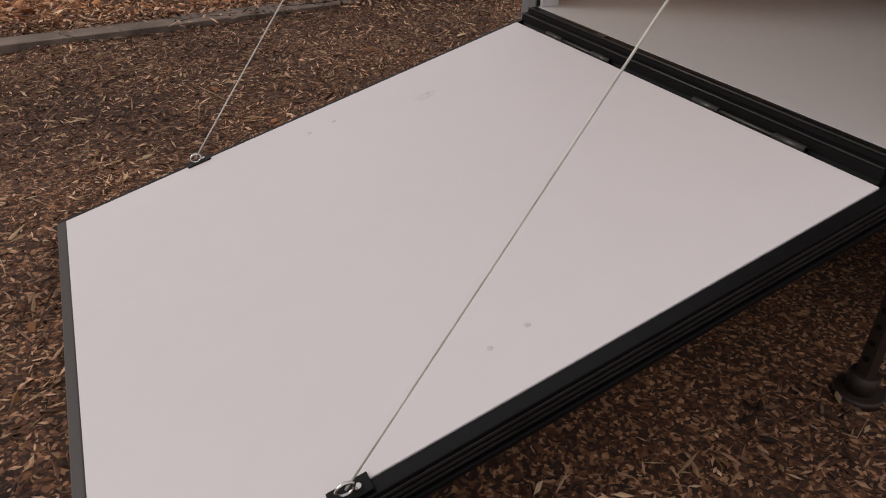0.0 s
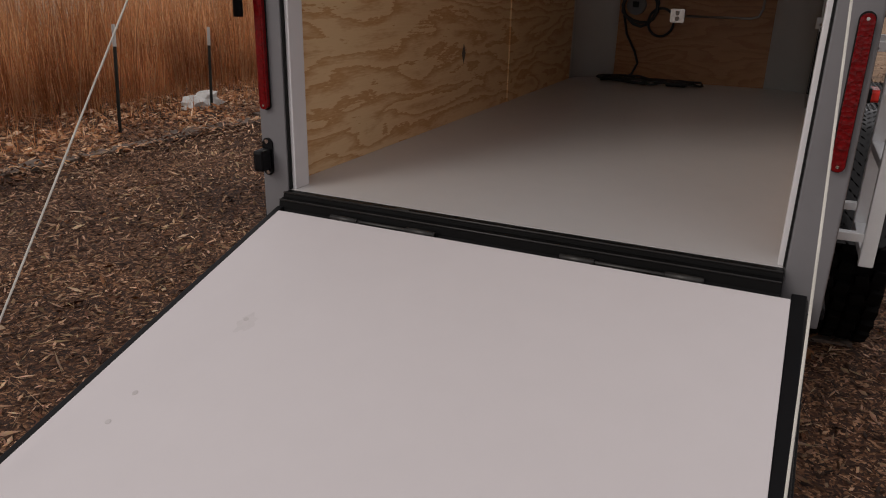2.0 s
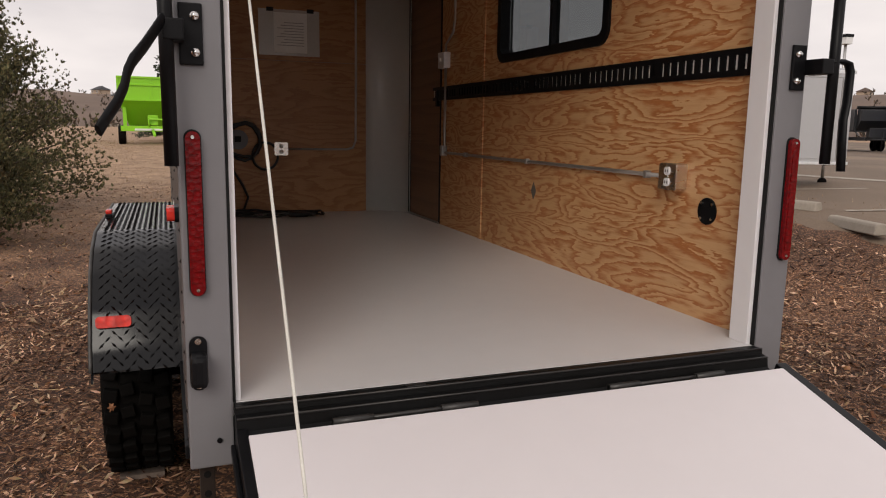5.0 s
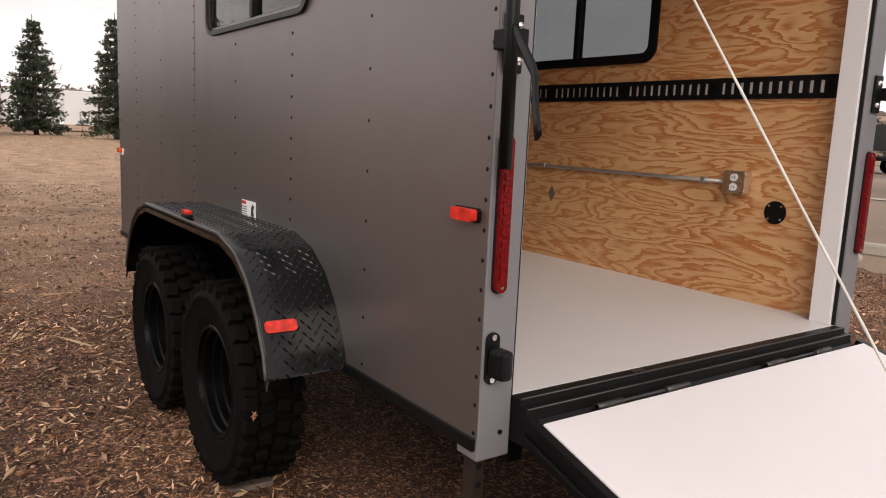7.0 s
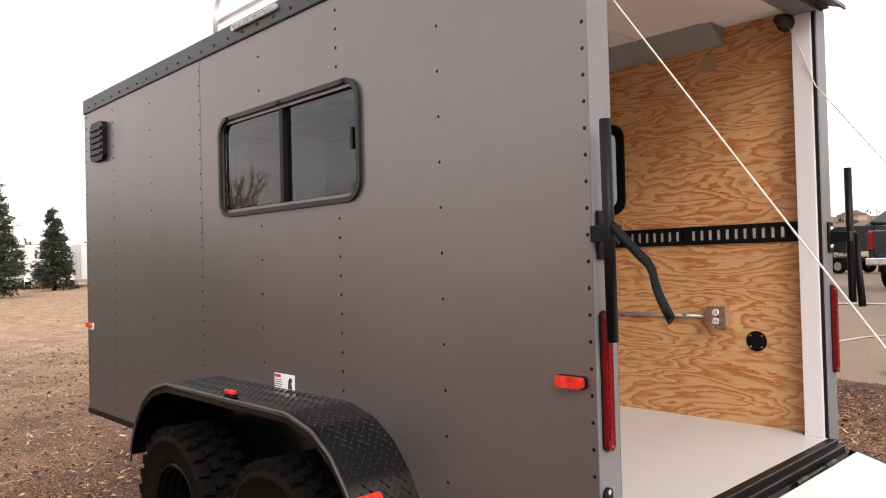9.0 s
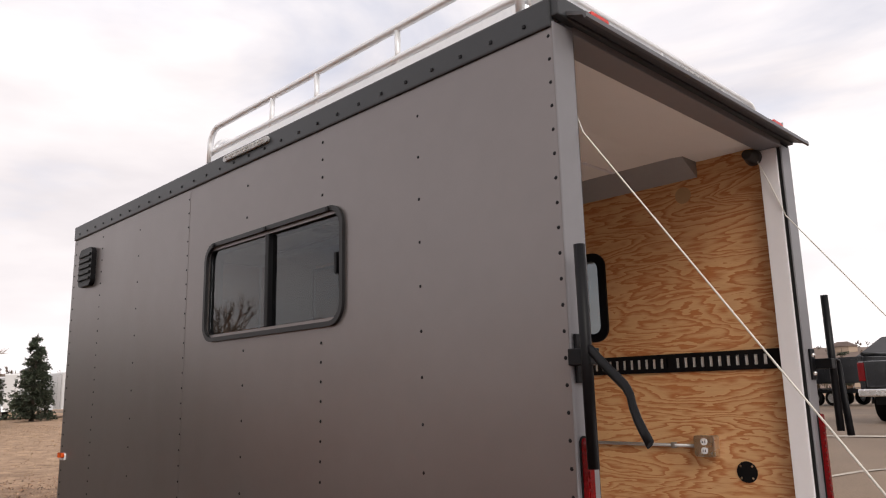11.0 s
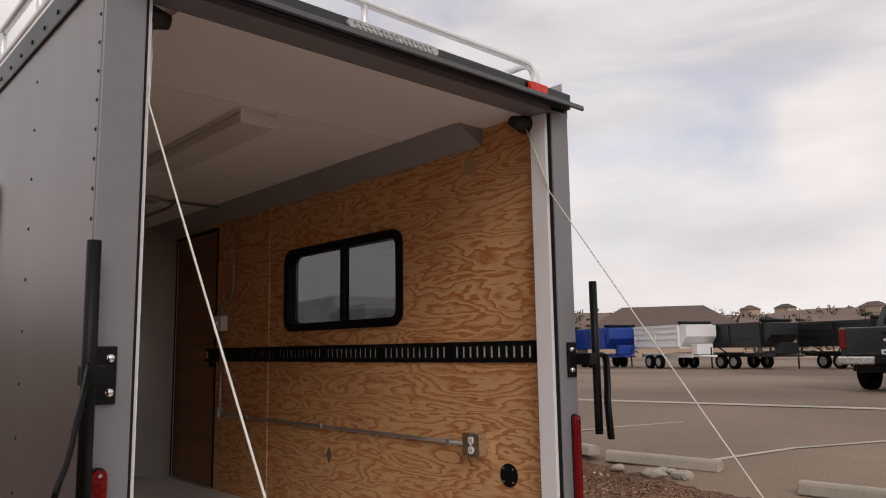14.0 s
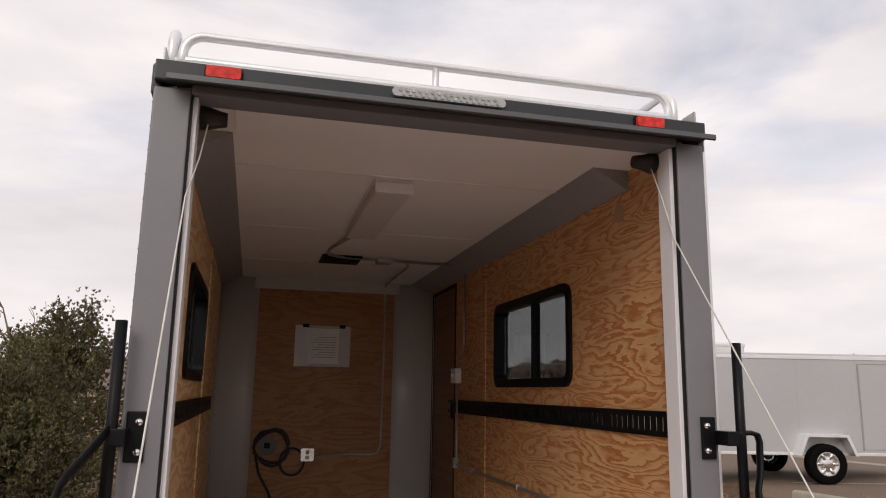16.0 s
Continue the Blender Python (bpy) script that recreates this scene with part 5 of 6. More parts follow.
def juniper(x, y, r, h, seed, n=12000):
    rng = np.random.default_rng(seed)
    z0 = ground_z(x, y)
    t = thing("juniper", "dense dark green juniper bush reaching to the ground", "bush", pose(x, y, z0), "junipers")
    part("trunk", tube([(0, 0, -0.05), (0.05, 0.02, h * 0.4), (0, 0, h * 0.8)], [0.09, 0.06, 0.02], 8), BARK, t)
    limbs = bmesh.new()
    ends = []
    for k in range(80):
        zz = h * (0.04 + 0.9 * k / 80)
        a = k * 2.4 + rng.uniform(-0.3, 0.3)
        reach = r * (1.0 - (zz / h) ** 1.6) * rng.uniform(0.65, 1.12) + 0.12
        rise = h * rng.uniform(0.03, 0.16)
        e = np.array((reach * math.cos(a), reach * math.sin(a), zz + rise))
        b = np.array((0.03 * math.cos(a), 0.03 * math.sin(a), max(0.05, zz * 0.8)))
        add_tube(limbs, [b, (b + e) / 2 + (0, 0, -0.03), e], [0.02, 0.012, 0.004], 5)
        ends.append((b, e))
    part("limbs", limbs, BARK, t)["kind"] = "stuff"
    Os, Ds = [], []
    for b, e in ends:
        m = n // 80
        f = rng.uniform(0.2, 1.03, (m, 1)) ** 0.7
        o = b + (e - b) * f + rng.normal(0, 0.055 + 0.04 * r, (m, 3))
        o[:, 2] = np.maximum(0.03, o[:, 2])
        Os.append(o)
        Ds.append(np.tile((e - b) / np.linalg.norm(e - b) * 0.6 + np.array((0, 0, 0.7)), (m, 1)))
    Os, Ds = np.concatenate(Os), np.concatenate(Ds)
    verts, faces = tufts(Os, Ds, rng.uniform(0.03, 0.08, len(Os)), rng, 7)
    me = bpy.data.meshes.new("crown")
    me.from_pydata(verts, [], faces)
    me.materials.append(JUNI)
    ob = new("crown", me)
    ob.parent = t
    return t


for i, (x, y, r, h) in enumerate(((8.9, 3.75, 1.2, 2.1), (12.4, 3.95, 1.75, 3.3), (15.5, 5.4, 2.0, 2.9))):
    juniper(x, y, r, h, 40 + i)


def spruce(x, y, h, seed, spread=0.3, name="spruce_tree", label="dark green conical spruce tree", levels=17):
    rng = np.random.default_rng(seed)
    t = thing(name, label, "tree", pose(x, y, ground_z(x, y)), "spruces")
    part("trunk", tube([(0, 0, -0.1), (0, 0, h * 0.5), (0, 0, h * 0.98)], [0.14, 0.09, 0.015], 8), BARK, t)
    verts, faces = [], []
    limbs = bmesh.new()
    for lv in range(levels):
        f = lv / levels
        zz = h * (0.06 + 0.9 * f)
        for k in range(11 if f < 0.7 else 7):
            a = rng.uniform(0, 2 * math.pi)
            reach = h * spread * (1 - f) ** 0.85 * rng.uniform(0.65, 1.15) + 0.1
            d = np.array((math.cos(a), math.sin(a), rng.uniform(-0.12, 0.2)))
            add_tube(limbs, [(0, 0, zz), tuple(np.array((0, 0, zz)) + d * reach * 0.95)], [0.025, 0.006], 4)
            q = int(22 + reach * 26)
            g = rng.uniform(0.1, 1.0, (q, 1))
            o = np.array((0, 0, zz)) + d * reach * g + rng.normal(0, 0.07, (q, 3)) + np.array((0, 0, -0.06)) * g
            v, fc = tufts(o, np.tile(d + np.array((0, 0, -0.15)), (q, 1)), rng.uniform(0.09, 0.2, q), rng, 4)
            base = len(verts)
            verts += v
            faces += [[base + w for w in p] for p in fc]
    part("limbs", limbs, BARK, t)["kind"] = "stuff"
    me = bpy.data.meshes.new("crown")
    me.from_pydata(verts, [], faces)
    me.materials.append(SPRU)
    ob = new("crown", me)
    ob.parent = t
    return t


spruce(43.0, -2.6, 6.3, 61, 0.24)
spruce(38.6, -5.7, 6.3, 62, 0.24)
spruce(46.5, -10.6, 5.2, 63, 0.24)
spruce(46.0, 0.3, 7.0, 64, 0.33, "pine_tree", "ragged dark pine with open limbs", 14)


def bare_tree(x, y, h, seed, material=None, levels=4, lean=0.0):
    rng = random.Random(seed)
    t = thing("bare_tree", "leafless grey-brown tree with many fine twigs", "tree", pose(x, y, ground_z(x, y)), "bare trees")
    wood, twigs = bmesh.new(), bmesh.new()

    def grow(p, d, ln, r, lv):
        q = p + d * ln
        m = (p + q) / 2 + Vector((rng.uniform(-1, 1), rng.uniform(-1, 1), 0)) * ln * 0.06
        add_tube(wood if lv > 1 else twigs, [p, m, q], [r, r * 0.8, r * 0.6], 6 if lv > 2 else 4, caps=False)
        if lv == 0:
            return
        for k in range(rng.choice((2, 3, 3)) + (1 if lv < 3 else 0)):
            f = rng.uniform(0.5, 1.0)
            axis = Vector((rng.uniform(-1, 1), rng.uniform(-1, 1), rng.uniform(-0.3, 0.3))).normalized()
            nd = (Matrix.Rotation(rng.uniform(0.3, 0.85), 3, axis) @ d + Vector((0, 0, 0.12))).normalized()
            grow(p + d * ln * f, nd, ln * rng.uniform(0.55, 0.8), r * 0.55, lv - 1)

    grow(Vector((0, 0, -0.05)), Vector((lean, 0, 1)).normalized(), h * 0.34, h * 0.022, levels)
    part("trunk", wood, BARK if material is None else material, t)
    part("twigs", twigs, TWIG if material is None else material, t)
    return t


bare_tree(1.7, 6.3, 5.6, 3, BARK, 3)
for i, (x, y, h) in enumerate(((26, 13, 8), (31, 16, 9), (34, 11, 7.5), (70, -6, 9), (74, -14, 9), (72, 0, 8), (22, 19, 8), (21.5, 7.0, 5.4))):
    bare_tree(x, y, h, 70 + i, TWIG, 4)


# ---- things along the grass edge ----
STEELP = plain("dark_green_post_paint", (0.03, 0.032, 0.028), 0.6, 0.2, 0.3, 20)
POSTW = plain("white_post_paint", (0.72, 0.7, 0.66), 0.6)


def t_post(x, y, h, lean):
    t = thing("fence_post", "dark steel T-post with a white painted top", "fence post", pose(x, y, ground_z(x, y), lean, lean * 0.5, 20), "fence posts")
    bm = box(-0.018, 0.018, -0.003, 0.003, -0.1, h - 0.22, 0.001)
    add_box(bm, -0.003, 0.003, -0.026, -0.003, -0.1, h - 0.22)
    for i in range(12):
        add_box(bm, -0.01, 0.01, 0.003, 0.008, 0.1 + i * 0.06, 0.12 + i * 0.06)
    part("shaft", bm, STEELP, t)
    bm = box(-0.02, 0.02, -0.0035, 0.0035, h - 0.22, h, 0.001)
    add_box(bm, -0.0035, 0.0035, -0.027, -0.0035, h - 0.22, h)
    part("white_tip", bm, POSTW, t)


for x, y, h, ln in ((-1.5, 5.4, 1.1, 2), (0.5, 5.5, 1.1, -2), (3.23, 5.55, 1.13, 3), (4.92, 5.79, 1.02, 2), (6.5, 5.95, 1.05, -2), (8.1, 6.1, 1.05, 2)):
    t_post(x, y, h, ln)


def plank(name, x0, y0, x1, y1, w, label):
    d = math.hypot(x1 - x0, y1 - y0)
    a = math.degrees(math.atan2(y1 - y0, x1 - x0))
    ob = part(name, box(0, d, -w / 2, w / 2, -0.03, 0.035, 0.006), WOODOLD)
    ob.matrix_world = pose(x0, y0, ground_z(x0, y0) + 0.01, random.uniform(-3, 3), random.uniform(-0.5, 0.5), a)
    return tagged(ob, label, "timber", "edging timbers")


random.seed(5)
for a in ((2.0, 4.93, 3.6, 4.86, 0.16), (3.4, 5.0, 4.9, 4.74, 0.22), (4.8, 4.95, 6.6, 4.8, 0.2), (-2.9, 4.2, -1.2, 4.45, 0.3), (-1.2, 4.5, 0.4, 4.78, 0.26), (0.3, 4.8, 1.9, 5.0, 0.18), (6.7, 4.9, 8.3, 4.9, 0.2)):
    plank("edging_timber", *a, "weathered grey edging timber flat on the ground")
hose = [(-2.9 + 0.25 * i, 4.05 + 0.06 * i + 0.07 * math.sin(i * 0.9), 0.03 + ground_z(0, 4)) for i in range(14)]
tagged(part("garden_hose", tube(hose, 0.016, 8), SEAL), "black hose lying along the edging timbers", "hose")
bag = bmesh.new()
bmesh.ops.create_icosphere(bag, subdivisions=3, radius=0.2)
for v in bag.verts:
    k = 1 + 0.5 * noise.noise(v.co * 9) + 0.25 * noise.noise(v.co * 22)
    v.co = Vector((v.co.x * 1.5 * k, v.co.y * 0.8 * k, max(-0.06, v.co.z * 0.75 * k)))
bagob = part("plastic_bag", bag, plain("crumpled_white_plastic", (0.7, 0.69, 0.66), 0.4))
bagob.matrix_world = pose(5.0, 6.0, 0.06)
tagged(bagob, "crumpled white plastic bag caught in dry grass", "bag")
lg = part("cut_log", tube([(0, 0, 0), (0.9, 0, 0)], [0.1, 0.095], 14), plain("pale_cut_log", (0.4, 0.33, 0.26), 0.85, 0, 0.3, 8, 0.4, 30))
lg.matrix_world = pose(8.2, -5.5, ground_z(8.3, -5.7) + 0.09, 0, 0, -40)
tagged(lg, "pale cut log lying on mulch", "log")
lg = part("wood_block", box(-0.12, 0.12, -0.1, 0.1, 0, 0.38, 0.015), plain("reddish_wood_block", (0.36, 0.2, 0.16), 0.8, 0, 0.25, 8))
lg.matrix_world = pose(8.35, -6.25, ground_z(8.35, -6.25), 0, 0, 15)
tagged(lg, "upright reddish wood block on mulch", "block")

# ---- car park ----
def asphalt():
    m, n, l, b = node_mat("worn_pale_asphalt")
    tc = n.new("ShaderNodeTexCoord")
    a = n.new("ShaderNodeTexNoise")
    a.inputs["Scale"].default_value, a.inputs["Detail"].default_value = 0.12, 5
    g = n.new("ShaderNodeTexNoise")
    g.inputs["Scale"].default_value, g.inputs["Detail"].default_value = 60, 3
    l.new(tc.outputs["Object"], a.inputs["Vector"])
    l.new(tc.outputs["Object"], g.inputs["Vector"])
    r = n.new("ShaderNodeValToRGB")
    r.color_ramp.elements[0].position, r.color_ramp.elements[0].color = 0.38, (0.135, 0.095, 0.066, 1)
    r.color_ramp.elements[1].position, r.color_ramp.elements[1].color = 0.62, (0.24, 0.173, 0.12, 1)
    l.new(a.outputs[0], r.inputs[0])
    r2 = n.new("ShaderNodeValToRGB")
    r2.color_ramp.elements[0].position, r2.color_ramp.elements[0].color = 0.3, (0.7, 0.7, 0.7, 1)
    r2.color_ramp.elements[1].position, r2.color_ramp.elements[1].color = 0.7, (1.2, 1.2, 1.2, 1)
    l.new(g.outputs[0], r2.inputs[0])
    mx = n.new("ShaderNodeMix")
    mx.data_type, mx.blend_type = "RGBA", "MULTIPLY"
    mx.inputs[0].default_value = 1
    l.new(r.outputs[0], mx.inputs[6])
    l.new(r2.outputs[0], mx.inputs[7])
    l.new(mx.outputs[2], b.inputs["Base Color"])
    b.inputs["Roughness"].default_value = 0.85
    bp = n.new("ShaderNodeBump")
    bp.inputs["Strength"].default_value, bp.inputs["Distance"].default_value = 0.3, 0.005
    l.new(g.outputs[0], bp.inputs["Height"])
    l.new(bp.outputs[0], b.inputs["Normal"])
    return m


lot_x = [-60 + i * 1.5 for i in range(108)]
lot_v = [0.0, 0.4, 1.0, 2.0, 3.5, 5, 7, 9, 11, 13, 15, 18, 21, 24, 28, 32, 37, 43, 50, 58]
vs, fs = [], []
for x in lot_x:
    for v in lot_v:
        y = lot_edge(x) - v + (0.12 * noise.noise(Vector((x * 1.3, 0, 5))) if v == 0 else 0)
        vs.append((x, y, ground_z(x, y) + (0.03 if v else -0.02)))
k = len(lot_v)
fs = [(i * k + j, i * k + j + 1, (i + 1) * k + j + 1, (i + 1) * k + j) for i in range(len(lot_x) - 1) for j in range(k - 1)]
me = bpy.data.meshes.new("car_park")
me.from_pydata(vs, [], fs)
me.materials.append(asphalt())
tagged(new("pavement", me), "worn sandy-brown asphalt car park", "pavement", kind="structure")
LINE = plain("worn_white_line_paint", (0.42, 0.37, 0.31), 0.8, 0, 0.3, 3)


def stripe(x0, y0, x1, y1, w):
    n = max(2, int(math.hypot(x1 - x0, y1 - y0)))
    d = Vector((x1 - x0, y1 - y0, 0)).normalized()
    o = Vector((-d.y, d.x, 0)) * w / 2
    vs, fs = [], []
    for i in range(n + 1):
        p = Vector((x0 + (x1 - x0) * i / n, y0 + (y1 - y0) * i / n, 0))
        for q in (p - o, p + o):
            vs.append((q.x, q.y, ground_z(q.x, q.y) + 0.037))
    fs = [(2 * i, 2 * i + 2, 2 * i + 3, 2 * i + 1) for i in range(n)]
    me = bpy.data.meshes.new("parking_line")
    me.from_pydata(vs, [], fs)
    me.materials.append(LINE)
    tagged(new("parking_line", me), "worn pale parking line on asphalt", "line", "parking lines", "structure")


stripe(14.0, -11.0, -6.0, -13.6, 0.28)
stripe(2.6, -6.8, 0.6, -10.2, 0.09)
stripe(5.4, -7.6, 4.4, -9.6, 0.09)
stripe(8.4, -8.2, 7.4, -10.4, 0.09)
CONC = plain("weathered_concrete", (0.36, 0.315, 0.26), 0.9, 0, 0.25, 6, 0.4, 50)


def wheel_stop(x, y, turn, ln, tip):
    bm = prism([(-0.09, 0), (0.09, 0), (0.07, 0.11), (0.045, 0.135), (-0.045, 0.135), (-0.07, 0.11)], ln, pose(-ln / 2, 0, 0) @ Matrix(((0, 0, 1, 0), (1, 0, 0, 0), (0, 1, 0, 0), (0, 0, 0, 1))))
    bmesh.ops.bevel(bm, geom=list(bm.edges), offset=0.012, segments=1, affect="EDGES")
    ob = part("wheel_stop", bm, CONC)
    ob.matrix_world = pose(x, y, ground_z(x, y) + 0.02, 0, tip, turn)
    tagged(ob, "weathered concrete wheel stop at the asphalt edge", "wheel stop", "wheel stops")


wheel_stop(2.95, -6.52, 4, 1.5, 0)
wheel_stop(4.45, -6.7, -26, 1.3, 2)
wheel_stop(6.4, -7.3, 8, 1.5, 0)
wheel_stop(0.4, -6.2, 4, 1.5, 0)
random.seed(9)
for i in range(9):
    bm = bmesh.new()
    bmesh.ops.create_icosphere(bm, subdivisions=2, radius=0.09 * random.uniform(0.6, 1.3))
    for v in bm.verts:
        v.co *= 1 + 0.35 * noise.noise(v.co * 12 + Vector((i, 0, 0)))
        v.co.z *= 0.6
    ob = part("rubble_stone", bm, CONC)
    x, y = 2.95 + random.uniform(-0.5, 0.5), -6.3 + random.uniform(-0.05, 0.18)
    ob.matrix_world = pose(x, y, ground_z(x, y) + 0.03)
    tagged(ob, "broken concrete lump beside a wheel stop", "stone", "rubble stones")

# ---- vehicles on the car park ----
tyre_small = lathe([(0.6, -0.5), (0.85, -0.62), (0.98, -0.5), (1.0, -0.3), (1.0, 0.3), (0.98, 0.5), (0.85, 0.62), (0.6, 0.5)], 28)
TS = bpy.data.meshes.new("road_tyre")
tyre_small.to_mesh(TS)
tyre_small.free()
TS.materials.append(RUBBER)


def rim_mesh(name, material):
    bm = lathe([(0.62, 0.42), (0.58, 0.5), (0.5, 0.3), (0.3, 0.34), (0.22, 0.42), (0, 0.44)], 28)
    for k in range(6):
        a = 2 * math.pi * k / 6
        add_tube(bm, [(0.25 * math.cos(a), 0.36, 0.25 * math.sin(a)), (0.56 * math.cos(a), 0.42, 0.56 * math.sin(a))], 0.07, 6)
    me = bpy.data.meshes.new(name)
    bm.to_mesh(me)
    bm.free()
    me.materials.append(material)
    return me


RIMS, RIMB, RIMD = rim_mesh("silver_rim", CHROME), rim_mesh("dark_rim", BLACK), rim_mesh("dull_rim", GALV)


def road_wheel(parent, x, y, r, w, s, rim):
    m = Matrix.Translation((x, y, r)) @ (Matrix() if s > 0 else pose(0, 0, 0, 0, 0, 180)) @ Matrix.Diagonal((r, w, r, 1))
    ob = shared("wheel", TS, parent, m)
    shared("rim", rim, ob, Matrix())


def box_trailer(name, m, ln, wd, z0, z1, skin, label, group, axles=1, wheel_x=-0.25, rim=RIMS):
    """An enclosed trailer; x is forward, y is its left."""
    t = thing(name, label, "trailer", m, group)
    bm = box(-ln / 2, ln / 2, -wd / 2, wd / 2, z0, z1, 0.05)
    part("body", bm, skin, t)
    part("roof_cap", box(-ln / 2 - 0.01, ln / 2 + 0.01, -wd / 2 - 0.012, wd / 2 + 0.012, z1 - 0.1, z1 - 0.04, 0.006), ALU, t)
    part("bottom_rail", box(-ln / 2 - 0.01, ln / 2 + 0.01, -wd / 2 - 0.012, wd / 2 + 0.012, z0, z0 + 0.05, 0.006), ALU, t)
    part("tongue", tube([(ln / 2 - 0.1, 0.4, z0), (ln / 2 + 0.5, 0, z0)], 0.04, 6), BLACK, t)
    part("tongue", tube([(ln / 2 - 0.1, -0.4, z0), (ln / 2 + 0.5, 0, z0)], 0.04, 6), BLACK, t)
    for s in (1, -1):
        for i in range(axles):
            x = wheel_x + (i - (axles - 1) / 2) * 0.85
            road_wheel(t, x, s * (wd / 2 + 0.1), 0.325, 0.18, s, rim)
        w = 0.45 * axles + 0.05
        fend = [(-w, 0.0), (-w + 0.14, 0.34), (w - 0.14, 0.34), (w, 0.0), (w - 0.05, 0.0), (w - 0.18, 0.3), (-w + 0.18, 0.3), (-w + 0.05, 0.0)]
        part("fender", prism(fend, 0.24, Matrix.Translation((wheel_x, s * wd / 2, 0.46)) @ (FX if s > 0 else Matrix.Diagonal((1, -1, 1, 1)) @ FX)), ALU, t)
        for i in range(1, 4):
            x = -ln / 2 + i * ln / 4
            part("panel_seam", box(x - 0.012, x + 0.012, s * wd / 2 - 0.004, s * wd / 2 + 0.004, z0 + 0.05, z1 - 0.1), skin, t)
    for s in (1, -1):
        d = part("side_door", box(ln / 2 - 1.0, ln / 2 - 0.25, s * wd / 2 - 0.01, s * wd / 2 + 0.015, z0 + 0.1, z1 - 0.18, 0.008), skin, t)
        part("door_frame", box(ln / 2 - 1.03, ln / 2 - 1.005, s * wd / 2 - 0.01, s * wd / 2 + 0.022, z0 + 0.08, z1 - 0.16, 0.004), STRIPM, t)
        part("door_frame", box(ln / 2 - 0.245, ln / 2 - 0.22, s * wd / 2 - 0.01, s * wd / 2 + 0.022, z0 + 0.08, z1 - 0.16, 0.004), STRIPM, t)
        part("door_frame", box(ln / 2 - 1.005, ln / 2 - 0.245, s * wd / 2 - 0.01, s * wd / 2 + 0.022, z1 - 0.178, z1 - 0.16, 0.004), STRIPM, t)
        part("lock", box(ln / 2 - 0.95, ln / 2 - 0.88, s * wd / 2 + 0.015, s * wd / 2 + 0.035, (z0 + z1) / 2 - 0.08, (z0 + z1) / 2 + 0.03, 0.004), BLACK, t)
    part("rear_door", box(-ln / 2 - 0.02, -ln / 2, -wd / 2 + 0.08, wd / 2 - 0.08, z0 + 0.08, z1 - 0.12, 0.006), skin, t)
    for y in (-0.25, 0.25):
        part("lock_rod", tube([(-ln / 2 - 0.035, y, z0 + 0.05), (-ln / 2 - 0.035, y, z1 - 0.1)], 0.014, 6), GALV, t)
    part("jack", tube([(ln / 2 + 0.18, 0, 0.12), (ln / 2 + 0.18, 0, z0 + 0.25)], 0.03, 8), GALV, t)
    part("jack_wheel", tube([(ln / 2 + 0.18, -0.03, 0.08), (ln / 2 + 0.18, 0.03, 0.08)], 0.08, 14), RUBBER, t)
    return t


SILVER = plain("silver_aluminium_skin", (0.5, 0.5, 0.51), 0.38, 0.35, 0.06, 2, 0.05)
TWHITE = plain("white_trailer_skin", (0.74, 0.74, 0.74), 0.4, 0, 0.06, 2)
hd = -102.6
cx, cy = 9.09 + 0.33 * 0.218, -8.83 + 0.33 * 0.976
st = box_trailer("silver_trailer", pose(cx, cy, ground_z(cx, cy) + 0.03, 0, 0, hd), 4.15, 1.8, 0.45, 2.14, SILVER, "silver single-axle enclosed cargo trailer on the asphalt", "parked enclosed trailers", 1, 0.33)
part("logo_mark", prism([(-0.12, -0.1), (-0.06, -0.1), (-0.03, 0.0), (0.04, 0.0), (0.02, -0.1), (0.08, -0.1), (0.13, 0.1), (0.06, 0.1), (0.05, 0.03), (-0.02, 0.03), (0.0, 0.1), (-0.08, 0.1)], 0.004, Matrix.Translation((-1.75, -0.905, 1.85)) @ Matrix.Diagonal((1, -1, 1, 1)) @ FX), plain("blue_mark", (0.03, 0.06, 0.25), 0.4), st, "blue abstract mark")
part("paper_tag", box(2.2, 2.4, -0.42, -0.40, 0.6, 0.86), LABELW, st, "loose white sheet on the tongue")
box_trailer("white_trailer", pose(16.4, -10.6, ground_z(16.4, -10.6) + 0.03, 0, 0, 170), 5.6, 2.1, 0.5, 2.65, TWHITE, "white enclosed cargo trailer with closed doors", "parked enclosed trailers", 2)
for i, (b, d, c) in enumerate(((-6.0, 62, TWHITE), (-9.0, 60, TWHITE), (-12.7, 58, SILVER), (-14.8, 56, TWHITE), (-17.3, 55, TWHITE))):
    x, y = -1.6 + d * math.cos(radians(b)), 2.4 + d * math.sin(radians(b))
    box_trailer("white_trailer", pose(x, y, ground_z(x, y), 0, 0, (100, 175, 85, 160, 178)[i]), 4.6, 2.1, 0.5, 2.8, c, "white enclosed cargo trailer parked beyond spruces", "parked enclosed trailers", 2)


